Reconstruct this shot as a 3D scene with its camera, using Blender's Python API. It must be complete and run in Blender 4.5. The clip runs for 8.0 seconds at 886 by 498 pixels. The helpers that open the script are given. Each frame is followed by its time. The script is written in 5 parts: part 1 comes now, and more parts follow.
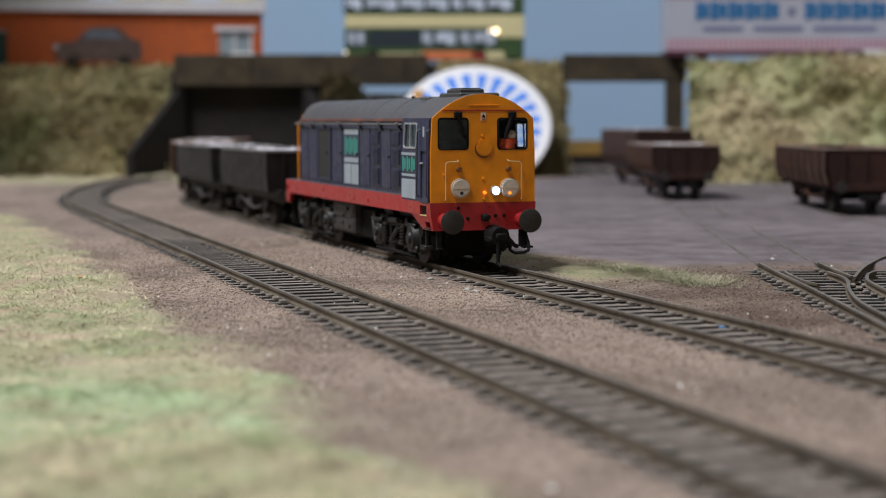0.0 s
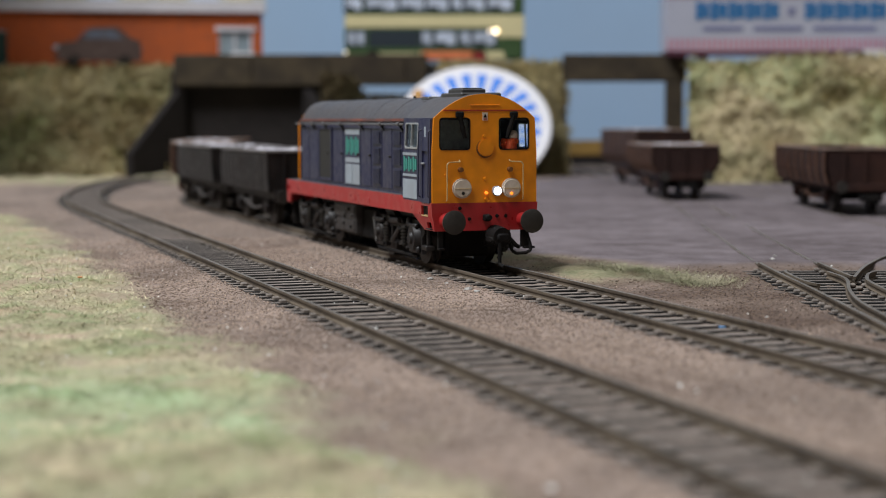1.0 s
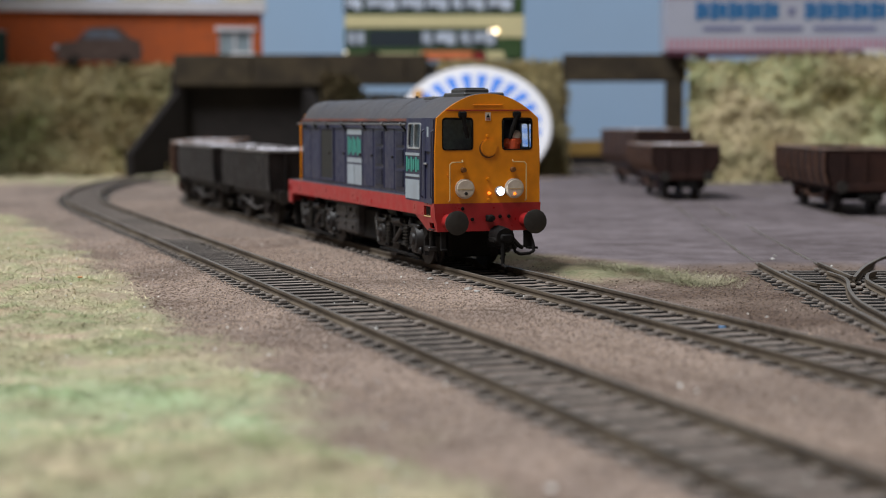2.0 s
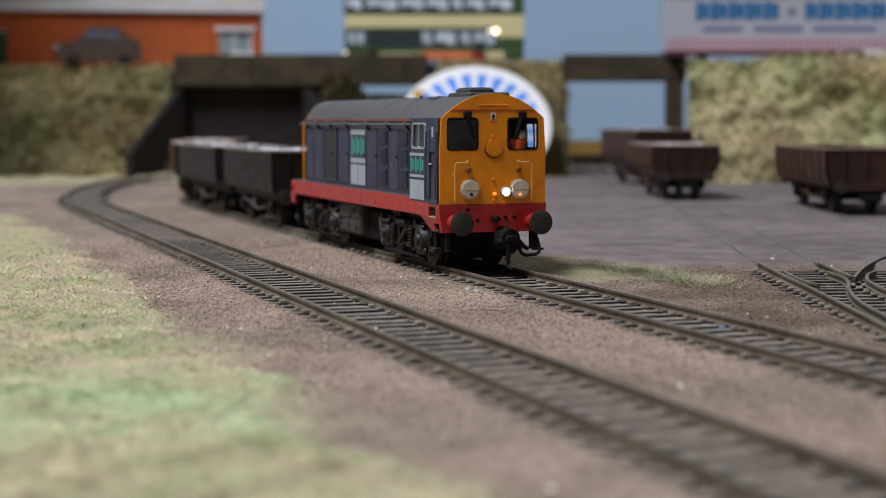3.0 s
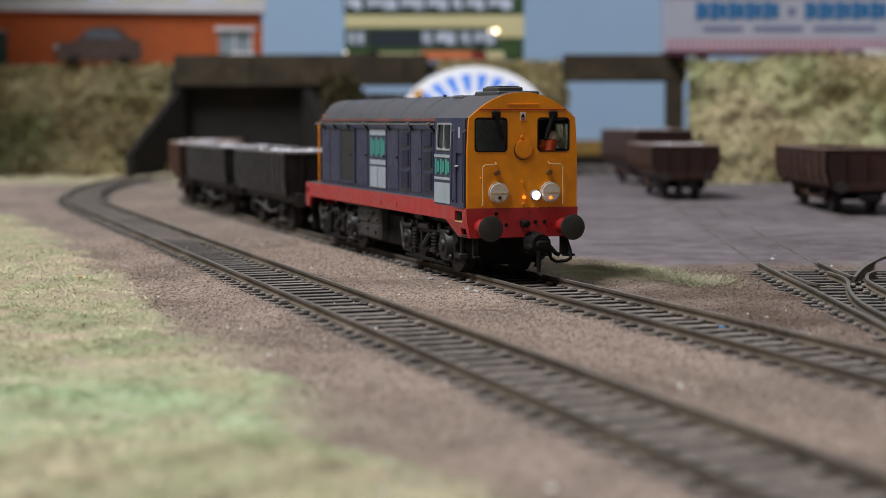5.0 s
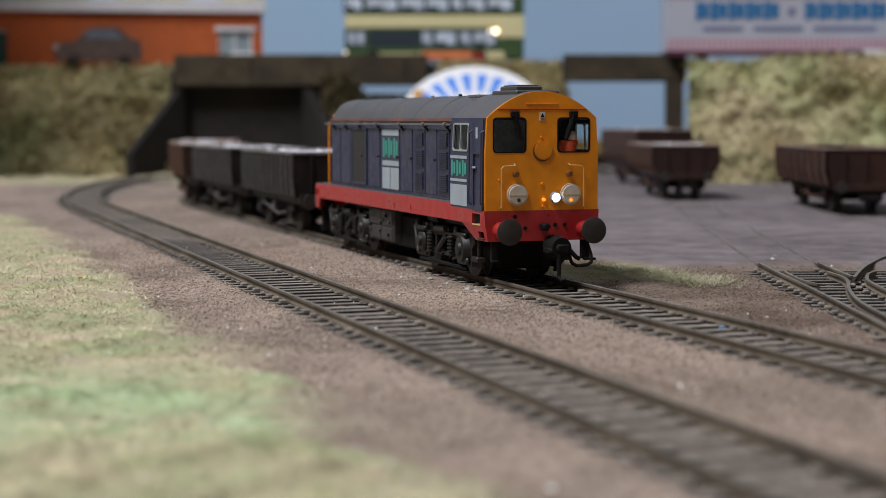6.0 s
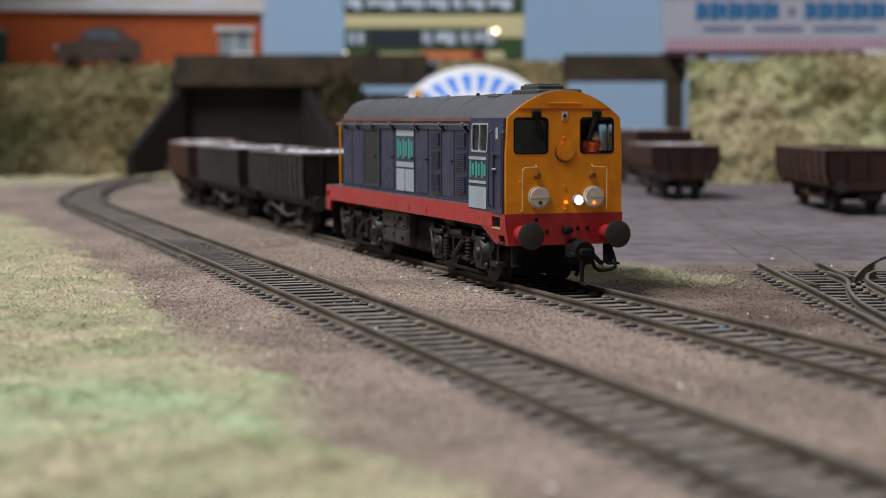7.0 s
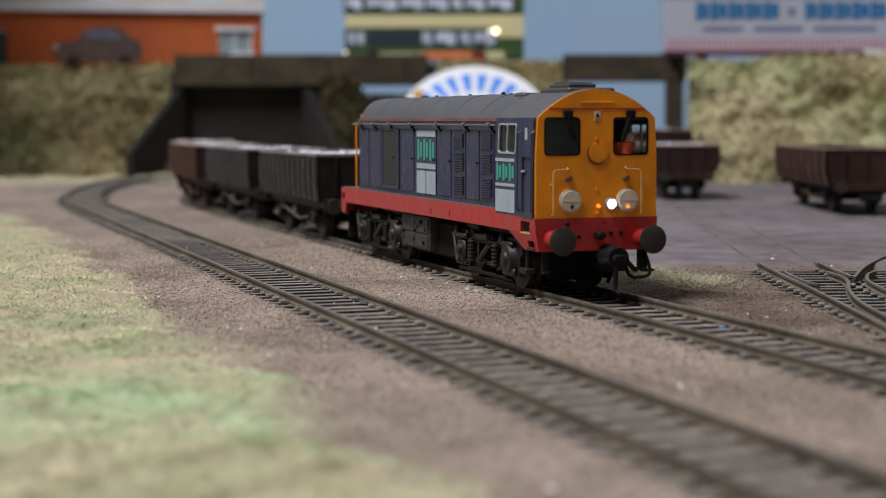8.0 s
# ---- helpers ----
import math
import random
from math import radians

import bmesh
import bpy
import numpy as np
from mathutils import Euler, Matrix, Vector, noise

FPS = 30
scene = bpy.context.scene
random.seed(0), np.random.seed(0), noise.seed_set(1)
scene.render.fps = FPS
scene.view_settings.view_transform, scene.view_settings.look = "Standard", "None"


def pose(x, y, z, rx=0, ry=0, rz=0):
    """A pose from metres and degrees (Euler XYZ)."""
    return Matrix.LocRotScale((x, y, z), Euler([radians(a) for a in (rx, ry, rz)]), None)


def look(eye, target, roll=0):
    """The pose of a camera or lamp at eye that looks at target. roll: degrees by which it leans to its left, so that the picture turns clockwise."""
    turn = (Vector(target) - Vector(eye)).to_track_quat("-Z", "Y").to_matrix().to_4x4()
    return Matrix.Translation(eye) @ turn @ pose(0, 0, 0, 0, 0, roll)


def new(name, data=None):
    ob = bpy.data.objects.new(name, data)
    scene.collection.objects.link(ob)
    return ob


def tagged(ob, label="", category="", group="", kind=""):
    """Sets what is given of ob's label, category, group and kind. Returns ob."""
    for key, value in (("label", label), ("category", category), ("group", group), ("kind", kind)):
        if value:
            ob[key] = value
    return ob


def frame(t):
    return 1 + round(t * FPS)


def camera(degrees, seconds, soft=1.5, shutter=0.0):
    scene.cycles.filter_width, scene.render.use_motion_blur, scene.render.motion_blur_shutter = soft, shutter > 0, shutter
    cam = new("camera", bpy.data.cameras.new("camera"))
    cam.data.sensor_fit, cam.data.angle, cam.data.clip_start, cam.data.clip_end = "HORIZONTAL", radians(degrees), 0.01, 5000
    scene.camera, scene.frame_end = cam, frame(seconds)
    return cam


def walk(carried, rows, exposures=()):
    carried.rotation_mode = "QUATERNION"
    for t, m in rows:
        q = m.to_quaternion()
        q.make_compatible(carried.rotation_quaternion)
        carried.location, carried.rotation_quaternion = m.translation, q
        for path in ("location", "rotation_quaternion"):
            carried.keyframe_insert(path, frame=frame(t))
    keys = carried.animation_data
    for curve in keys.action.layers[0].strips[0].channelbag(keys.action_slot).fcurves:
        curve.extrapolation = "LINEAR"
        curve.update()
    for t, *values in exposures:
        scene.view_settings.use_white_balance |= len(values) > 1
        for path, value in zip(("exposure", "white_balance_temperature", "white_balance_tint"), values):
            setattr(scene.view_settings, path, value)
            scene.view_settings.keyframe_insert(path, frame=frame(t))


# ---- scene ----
MM = 0.001  # all sizes below are in millimetres of a 1:76 layout

# ---- camera: on a tripod, it stands still ----
cam = camera(29.17, 8.0, soft=0.6)
CAM_Z = 41.9
eye = (0.0, 0.0, CAM_Z * MM)
aim = (0.0, 1.0, CAM_Z * MM - math.tan(radians(4.363)))
CAM_POSE = look(eye, aim, -0.108)
walk(cam, [(0.0, CAM_POSE), (8.0, CAM_POSE)])
cam.data.dof.use_dof = True
cam.data.dof.focus_distance = 0.445
cam.data.dof.aperture_fstop = 19.0

# ---- light of the hall ----
world = bpy.data.worlds.new("hall")
scene.world = world
world.use_nodes = True
world.node_tree.nodes["Background"].inputs[0].default_value = (0.85, 0.9, 1.0, 1)
world.node_tree.nodes["Background"].inputs[1].default_value = 0.07


def ceiling_lamp(x, y, z, tx, ty, sx, sy, watts, colour):
    data = bpy.data.lights.new("ceiling_lamp", "AREA")
    data.shape, data.size, data.size_y, data.energy, data.color = "RECTANGLE", sx, sy, watts, colour
    lamp = new("ceiling_lamp", data)
    lamp.matrix_world = look((x, y, z), (tx, ty, 0))
    return lamp


ceiling_lamp(-1.0, 0.0, 2.0, -0.14, 0.42, 1.4, 0.5, 74, (0.94, 0.97, 1.0))
ceiling_lamp(0.5, 0.6, 2.3, 0.2, 0.7, 1.4, 0.5, 6.5, (0.94, 0.97, 1.0))
scene.view_settings.exposure = 0.0

# ---- plan: s runs back along the straight track, n across it ----
YAW = radians(-71.5)
FWD = Vector((math.cos(YAW), math.sin(YAW), 0))
ACR = Vector((-FWD.y, FWD.x, 0))
N_LOCO, N_FRONT = 161.6, 100.6
RADIUS = {N_LOCO: 675.0, N_FRONT: 810.0}
BEND = {N_LOCO: 814.0, N_FRONT: 834.0}  # where each track begins to curve
BASE, SLEEPER_TOP = -3.9, -1.95  # underside and top of the sleepers below the rail head
LIFT = {N_LOCO: 0.2, N_FRONT: 0.8}  # the outer track stands a little higher


def plan(s, n):
    return ACR * n - FWD * s


def on_track(n0, s):
    """Place and unit way (towards the front) on a track, s millimetres along it."""
    if s <= BEND[n0]:
        return plan(s, n0), FWD.copy()
    r = RADIUS[n0]
    a = (s - BEND[n0]) / r
    return plan(BEND[n0] + r * math.sin(a), n0 + r - r * math.cos(a)), FWD * math.cos(a) - ACR * math.sin(a)


# ---- materials ----
def material(name, colour, rough=0.6, metal=0.0, grain=900.0, vary=0.2, stain=(0.0, (0.1, 0.08, 0.06)), stain_scale=60.0, bump=0.0, bump_scale=0.0,
             by_object=0.0, by_island=0.0, spec=0.5):
    m = bpy.data.materials.new(name)
    m.use_nodes = True
    nt = m.node_tree
    nd, ln = nt.nodes, nt.links.new
    b = nd["Principled BSDF"]
    b.inputs["Roughness"].default_value, b.inputs["Metallic"].default_value = rough, metal
    b.inputs["Specular IOR Level"].default_value = spec
    co = nd.new("ShaderNodeTexCoord").outputs["Object"]

    def noise_at(scale, detail=4.0):
        n = nd.new("ShaderNodeTexNoise")
        n.inputs["Scale"].default_value, n.inputs["Detail"].default_value = scale, detail
        ln(co, n.inputs["Vector"])
        return n.outputs[0]

    def span(value, a, z, lo, hi):
        r = nd.new("ShaderNodeMapRange")
        for k, v in zip((1, 2, 3, 4), (a, z, lo, hi)):
            r.inputs[k].default_value = v
        ln(value, r.inputs[0])
        return r.outputs[0]

    hsv = nd.new("ShaderNodeHueSaturation")
    hsv.inputs["Color"].default_value = (*colour, 1)
    fine = noise_at(grain)
    value = span(fine, 0.3, 0.7, 1 - vary, 1 + vary)
    for amount, socket in ((by_object, ("ShaderNodeObjectInfo", "Random")), (by_island, ("ShaderNodeNewGeometry", "Random Per Island"))):
        if amount:
            s = span(nd.new(socket[0]).outputs[socket[1]], 0, 1, 1 - amount, 1 + amount)
            mul = nd.new("ShaderNodeMath")
            mul.operation = "MULTIPLY"
            ln(value, mul.inputs[0]), ln(s, mul.inputs[1])
            value = mul.outputs[0]
    ln(value, hsv.inputs["Value"])
    out = hsv.outputs[0]
    if stain[0]:
        mix = nd.new("ShaderNodeMix")
        mix.data_type = "RGBA"
        mix.inputs[7].default_value = (*stain[1], 1)
        ln(span(noise_at(stain_scale, 6), 0.42, 0.68, 0, stain[0]), mix.inputs[0])
        ln(out, mix.inputs[6])
        out = mix.outputs[2]
    ln(out, b.inputs["Base Color"])
    ln(span(fine, 0.3, 0.7, max(rough - 0.1, 0.02), min(rough + 0.1, 1)), b.inputs["Roughness"])
    if bump:
        bp = nd.new("ShaderNodeBump")
        bp.inputs["Distance"].default_value, bp.inputs["Strength"].default_value = bump * MM, 0.8
        ln(noise_at(bump_scale or grain, 5), bp.inputs["Height"])
        ln(bp.outputs[0], b.inputs["Normal"])
    return m


def zoned(name, zones, edge=0.11, rough=0.9, bump=0.45, bump_scale=1400.0):
    """A ground with several soils; each zone: (attribute, colours a and b, noise scale)."""
    m = bpy.data.materials.new(name)
    m.use_nodes = True
    nt = m.node_tree
    nd, ln = nt.nodes, nt.links.new
    b = nd["Principled BSDF"]
    b.inputs["Roughness"].default_value = rough
    b.inputs["Specular IOR Level"].default_value = 0.25
    co = nd.new("ShaderNodeTexCoord").outputs["Object"]

    def ramp(scale, a, z, lo=0.5 - edge, hi=0.5 + edge, detail=8):
        n = nd.new("ShaderNodeTexNoise")
        n.inputs["Scale"].default_value, n.inputs["Detail"].default_value, n.inputs["Roughness"].default_value = scale, detail, 0.65
        ln(co, n.inputs["Vector"])
        r = nd.new("ShaderNodeMapRange")
        r.inputs[1].default_value, r.inputs[2].default_value = lo, hi
        ln(n.outputs[0], r.inputs[0])
        mix = nd.new("ShaderNodeMix")
        mix.data_type = "RGBA"
        mix.inputs[6].default_value, mix.inputs[7].default_value = (*a, 1), (*z, 1)
        ln(r.outputs[0], mix.inputs[0])
        return mix.outputs[2]

    out = None
    for key, layers in zones:
        col = None
        for scale, a, z, weight in layers:
            c = ramp(scale, a, z)
            if col is None:
                col = c
            else:
                mix = nd.new("ShaderNodeMix")
                mix.data_type = "RGBA"
                mix.inputs[0].default_value = weight
                ln(col, mix.inputs[6]), ln(c, mix.inputs[7])
                col = mix.outputs[2]
        if out is None:
            out = col
        else:
            at = nd.new("ShaderNodeAttribute")
            at.attribute_name = key
            mix = nd.new("ShaderNodeMix")
            mix.data_type = "RGBA"
            ln(at.outputs["Fac"], mix.inputs[0])
            ln(out, mix.inputs[6]), ln(col, mix.inputs[7])
            out = mix.outputs[2]
    ln(out, b.inputs["Base Color"])
    n = nd.new("ShaderNodeTexNoise")
    n.inputs["Scale"].default_value, n.inputs["Detail"].default_value = bump_scale, 6
    ln(co, n.inputs["Vector"])
    bp = nd.new("ShaderNodeBump")
    bp.inputs["Distance"].default_value = bump * MM
    ln(n.outputs[0], bp.inputs["Height"])
    ln(bp.outputs[0], b.inputs["Normal"])
    return m


def glow(name, colour, strength):
    m = bpy.data.materials.new(name)
    m.use_nodes = True
    b = m.node_tree.nodes["Principled BSDF"]
    b.inputs["Base Color"].default_value = (*colour, 1)
    b.inputs["Emission Color"].default_value = (*colour, 1)
    b.inputs["Emission Strength"].default_value = strength
    return m


def glass(name, tint=(0.8, 0.85, 0.85)):
    m = bpy.data.materials.new(name)
    m.use_nodes = True
    b = m.node_tree.nodes["Principled BSDF"]
    b.inputs["Base Color"].default_value = (*tint, 1)
    b.inputs["Roughness"].default_value = 0.03
    b.inputs["Transmission Weight"].default_value = 1.0
    b.inputs["IOR"].default_value = 1.1
    return m


M_YELLOW = material("warning yellow paint", (0.88, 0.285, 0.002), 0.42, grain=300, vary=0.06, stain=(0.5, (0.5, 0.15, 0.006)), stain_scale=110)
M_NAVY = material("navy paint", (0.024, 0.026, 0.066), 0.42, grain=400, vary=0.12, stain=(0.35, (0.07, 0.064, 0.075)), stain_scale=90)
M_NAVY_DARK = material("dark navy louvre paint", (0.03, 0.032, 0.06), 0.5, grain=400, vary=0.12)
M_GRILLE = material("grimy dark grille mesh", (0.024, 0.023, 0.021), 0.75, grain=1800, vary=0.4, bump=0.1, bump_scale=2200)
M_ROOF = material("dusty grey roof paint", (0.07, 0.068, 0.077), 0.55, grain=500, vary=0.12, stain=(0.55, (0.095, 0.084, 0.08)), stain_scale=38)
M_RED = material("red paint", (0.4, 0.02, 0.022), 0.36, grain=300, vary=0.08, stain=(0.4, (0.25, 0.05, 0.04)), stain_scale=90)
M_HATCH = material("sooty roof hatch", (0.055, 0.052, 0.052), 0.6, grain=500, vary=0.2, stain=(0.5, (0.03, 0.027, 0.025)), stain_scale=120)
M_FADED = material("faded red line", (0.2, 0.07, 0.055), 0.6, grain=200, vary=0.3, stain=(0.85, (0.08, 0.07, 0.075)), stain_scale=70)
M_BLACK = material("weathered black", (0.008, 0.007, 0.007), 0.75, grain=600, vary=0.3, stain=(0.4, (0.022, 0.018, 0.015)), stain_scale=140, spec=0.15)
M_BOGIE = material("oily brown underframe", (0.014, 0.012, 0.012), 0.5, grain=500, vary=0.4, stain=(0.5, (0.042, 0.034, 0.03)), stain_scale=160, spec=0.35)
M_TANK = material("dusty tank", (0.04, 0.035, 0.034), 0.5, grain=700, vary=0.3, stain=(0.6, (0.026, 0.022, 0.021)), stain_scale=150)
M_BUFFER = material("grey-brown buffer steel", (0.036, 0.031, 0.027), 0.5, 0.3, grain=700, vary=0.2)
M_SILVER = material("silver window frame", (0.4, 0.41, 0.42), 0.4, 0.3, vary=0.05)
M_PIPE = material("worn grey pipe", (0.17, 0.165, 0.165), 0.4, 0.4, grain=600, vary=0.3)
M_TEAL = material("teal print", (0.045, 0.27, 0.22), 0.5, vary=0.08)
M_PALE = material("pale blue print", (0.34, 0.39, 0.44), 0.5, grain=500, vary=0.1, stain=(0.5, (0.27, 0.28, 0.31)), stain_scale=150)
M_WHITE = material("off-white paint", (0.66, 0.57, 0.48), 0.5, vary=0.08, stain=(0.5, (0.45, 0.32, 0.2)), stain_scale=170)
M_GRIME = material("brown grime", (0.16, 0.06, 0.012), 0.7, grain=300, vary=0.3)
M_CREAM = material("pale yellow rail paint", (0.62, 0.45, 0.2), 0.5, vary=0.08)
M_GLASS = glass("cab glass")
M_CABIN = material("dark cab interior", (0.42, 0.43, 0.42), 0.8, vary=0.2)
M_HEAD = glow("lit headlight", (0.85, 0.9, 1.0), 9)
M_AMBER = glow("lit amber marker", (1.0, 0.25, 0.02), 1.5)
M_ORANGE = material("orange jacket", (0.95, 0.13, 0.04), 0.7, vary=0.1)
M_SKIN = material("painted face", (0.9, 0.66, 0.55), 0.7, vary=0.1)
M_WAGON = material("sooty brown wagon steel", (0.013, 0.011, 0.011), 0.5, grain=500, vary=0.3, stain=(0.6, (0.032, 0.02, 0.017)), stain_scale=70, bump=0.05, bump_scale=900, spec=0.22)
M_RUSTWAG = material("rusty brown wagon steel", (0.028, 0.014, 0.012), 0.55, grain=500, vary=0.3, stain=(0.6, (0.06, 0.026, 0.018)), stain_scale=60, bump=0.05, bump_scale=900, spec=0.22)
M_RIM = material("worn wagon rim", (0.2, 0.14, 0.11), 0.6, grain=400, vary=0.3, stain=(0.7, (0.3, 0.14, 0.07)), stain_scale=50)
# Rust-streaked and paler: the light on the ribs is put into the colour.
M_RUSTRIB = material("rust-streaked wagon rib", (0.11, 0.062, 0.045), 0.65, grain=300, vary=0.35, stain=(0.6, (0.13, 0.06, 0.035)), stain_scale=90, spec=0.25)
M_GREYRIM = material("grey worn wagon rim", (0.17, 0.155, 0.155), 0.6, grain=300, vary=0.3, stain=(0.5, (0.09, 0.07, 0.06)), stain_scale=60)
M_LOAD = material("pale stone load", (0.5, 0.48, 0.52), 0.9, grain=900, vary=0.2, by_island=0.35)
M_RAILSIDE = material("dusty rusted rail side", (0.09, 0.07, 0.053), 0.85, grain=500, vary=0.35, stain=(0.75, (0.19, 0.15, 0.11)), stain_scale=38, bump=0.06, bump_scale=900, spec=0.2)
M_RAILTOP = material("dull dusty rail head", (0.22, 0.19, 0.16), 0.5, 0.45, grain=500, vary=0.3, stain=(0.7, (0.14, 0.115, 0.09)), stain_scale=40)
M_RIB = material("dry-brushed wagon rib", (0.1, 0.092, 0.09), 0.6, grain=300, vary=0.3, stain=(0.5, (0.05, 0.04, 0.037)), stain_scale=80)
# Near-black sides: the shade between the sleepers is put into this.
M_SLEEPER = material("dark tarred sleeper", (0.015, 0.014, 0.014), 0.8, grain=700, vary=0.35, stain=(0.3, (0.04, 0.034, 0.03)), stain_scale=60, by_object=0.3, bump=0.08, bump_scale=1500)
M_DUST = material("dust-covered sleeper top", (0.2, 0.168, 0.146), 0.85, grain=700, vary=0.3, stain=(0.6, (0.1, 0.084, 0.075)), stain_scale=45, by_object=0.25, bump=0.08, bump_scale=1500)
M_CHAIR = material("dusty rail chair", (0.17, 0.143, 0.123), 0.7, grain=700, vary=0.3, by_island=0.25)
M_STONE = material("ballast stones", (0.35, 0.265, 0.212), 0.9, grain=1500, vary=0.15, stain=(0.8, (0.17, 0.122, 0.096)), stain_scale=20, by_island=0.62, spec=0.25)
M_GROUND = zoned("layout ground", [
    ("ballast", [(1300, (0.11, 0.08, 0.065), (0.46, 0.36, 0.305), 0), (22, (0.11, 0.085, 0.075), (0.42, 0.31, 0.255), 0.42), (90, (0.13, 0.098, 0.085), (0.42, 0.33, 0.275), 0.35), (9, (0.15, 0.12, 0.105), (0.42, 0.315, 0.26), 0.3)]),
    ("yard", [(500, (0.12, 0.097, 0.1), (0.2, 0.168, 0.178), 0), (13, (0.06, 0.045, 0.045), (0.27, 0.23, 0.245), 0.45), (70, (0.08, 0.06, 0.06), (0.25, 0.21, 0.225), 0.4)]),
    # Oily grime; also carries the shade between sleepers and beside far rails.
    ("oily", [(1000, (0.04, 0.034, 0.03), (0.2, 0.165, 0.142), 0), (30, (0.05, 0.041, 0.036), (0.17, 0.14, 0.122), 0.45)]),
    ("soil", [(800, (0.045, 0.032, 0.026), (0.2, 0.142, 0.112), 0), (50, (0.06, 0.034, 0.026), (0.19, 0.135, 0.105), 0.45)]),
    ("grass", [(900, (0.17, 0.14, 0.09), (0.72, 0.64, 0.46), 0), (24, (0.58, 0.44, 0.33), (0.22, 0.3, 0.12), 0.6), (75, (0.54, 0.35, 0.25), (0.28, 0.36, 0.16), 0.35)]),
    ("lush", [(700, (0.2, 0.32, 0.15), (0.5, 0.62, 0.38), 0), (60, (0.28, 0.44, 0.2), (0.5, 0.56, 0.38), 0.45)]),
])
M_BANK = zoned("embankment turf", [("none", [(110, (0.12, 0.095, 0.04), (0.34, 0.29, 0.15), 0), (34, (0.07, 0.05, 0.014), (0.42, 0.37, 0.2), 0.5), (15, (0.66, 0.6, 0.4), (0.05, 0.04, 0.01), 0.6), (9, (0.28, 0.15, 0.065), (0.2, 0.3, 0.1), 0.33)])], edge=0.08, bump=2.0, bump_scale=180)
# Darker copy of the bank turf: brown, with shade put into it.
M_BANK_SHADED = zoned("brown shaded turf", [("none", [(110, (0.04, 0.027, 0.012), (0.2, 0.15, 0.075), 0), (30, (0.05, 0.03, 0.012), (0.21, 0.16, 0.08), 0.5), (15, (0.2, 0.15, 0.075), (0.07, 0.08, 0.025), 0.4)])], edge=0.08, bump=2.0, bump_scale=180)
M_GIRDER = material("weathered dark timber-brown girder", (0.06, 0.046, 0.03), 0.85, grain=120, vary=0.3, stain=(0.7, (0.025, 0.02, 0.017)), stain_scale=45, bump=0.3, bump_scale=200, spec=0.2)
# Near-black: the darkness under the bridge is put into this colour.
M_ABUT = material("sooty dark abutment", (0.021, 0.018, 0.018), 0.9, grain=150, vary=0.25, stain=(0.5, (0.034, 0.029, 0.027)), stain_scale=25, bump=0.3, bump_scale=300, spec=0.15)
M_SKY = material("painted blue backscene", (0.31, 0.45, 0.64), 0.8, grain=6, vary=0.06, stain=(0.5, (0.37, 0.46, 0.58)), stain_scale=2.2)
M_ROAD = material("grey road", (0.1, 0.095, 0.09), 0.85, grain=300, vary=0.2)
M_ROOM = material("pale hall plaster", (0.55, 0.54, 0.52), 0.9, grain=3, vary=0.08)
M_FLOOR = material("worn hall floor", (0.2, 0.15, 0.1), 0.6, grain=5, vary=0.15)


# ---- mesh helpers (millimetres) ----
def part(name, bm, mat, parent=None, label="", smooth=False, at=None):
    bmesh.ops.recalc_face_normals(bm, faces=bm.faces)
    me = bpy.data.meshes.new(name)
    bmesh.ops.scale(bm, vec=(MM, MM, MM), verts=bm.verts)
    bm.to_mesh(me)
    bm.free()
    for mm in mat if isinstance(mat, (list, tuple)) else (mat,):
        me.materials.append(mm)
    if smooth:
        me.shade_smooth()
        me.set_sharp_from_angle(angle=radians(38))
    ob = new(name, me)
    if parent:
        ob.parent = parent
    if at:
        ob.location = Vector(at) * MM
    if label:
        tagged(ob, label)
    return ob


def again(ob, at, rz=0.0):
    """The same mesh once more, under the same parent."""
    o = new(ob.name.split(".")[0], ob.data)
    o.parent = ob.parent
    o.location = Vector(at) * MM
    o.rotation_euler = (0, 0, rz)
    if "label" in ob:
        o["label"] = ob["label"]
    return o


def box(bm, x0, x1, y0, y1, z0, z1, bevel=0.0, m=None):
    r = bmesh.ops.create_cube(bm, size=1, matrix=Matrix.Translation(((x0 + x1) / 2, (y0 + y1) / 2, (z0 + z1) / 2)) @ Matrix.Diagonal((abs(x1 - x0), abs(y1 - y0), abs(z1 - z0), 1)))
    vs = r["verts"]
    if bevel:
        es = list({e for v in vs for e in v.link_edges})
        q = bmesh.ops.bevel(bm, geom=es, offset=bevel, segments=1, affect="EDGES", profile=0.5)
        vs = list({v for f in q["faces"] for v in f.verts} | {v for v in vs if v.is_valid})
    if m is not None:
        bmesh.ops.transform(bm, matrix=m, verts=vs)
    return bm


def rod(bm, a, b, r0, r1=None, seg=10):
    a, b = Vector(a), Vector(b)
    d = b - a
    m = Matrix.Translation((a + b) / 2) @ d.to_track_quat("Z", "Y").to_matrix().to_4x4()
    bmesh.ops.create_cone(bm, cap_ends=True, segments=seg, radius1=r0, radius2=r0 if r1 is None else r1, depth=d.length, matrix=m)
    return bm


def pipe(bm, pts, r, seg=6):
    for a, b in zip(pts, pts[1:]):
        rod(bm, a, b, r, seg=seg)
    return bm


def loft(bm, rings, close=True, caps=True):
    vs = [[bm.verts.new(p) for p in ring] for ring in rings]
    for a, b in zip(vs, vs[1:]):
        k = len(a)
        for i in range(k if close else k - 1):
            bm.faces.new((a[i], a[(i + 1) % k], b[(i + 1) % k], b[i]))
    if caps:
        bm.faces.new(vs[0]), bm.faces.new(vs[-1])
    return bm


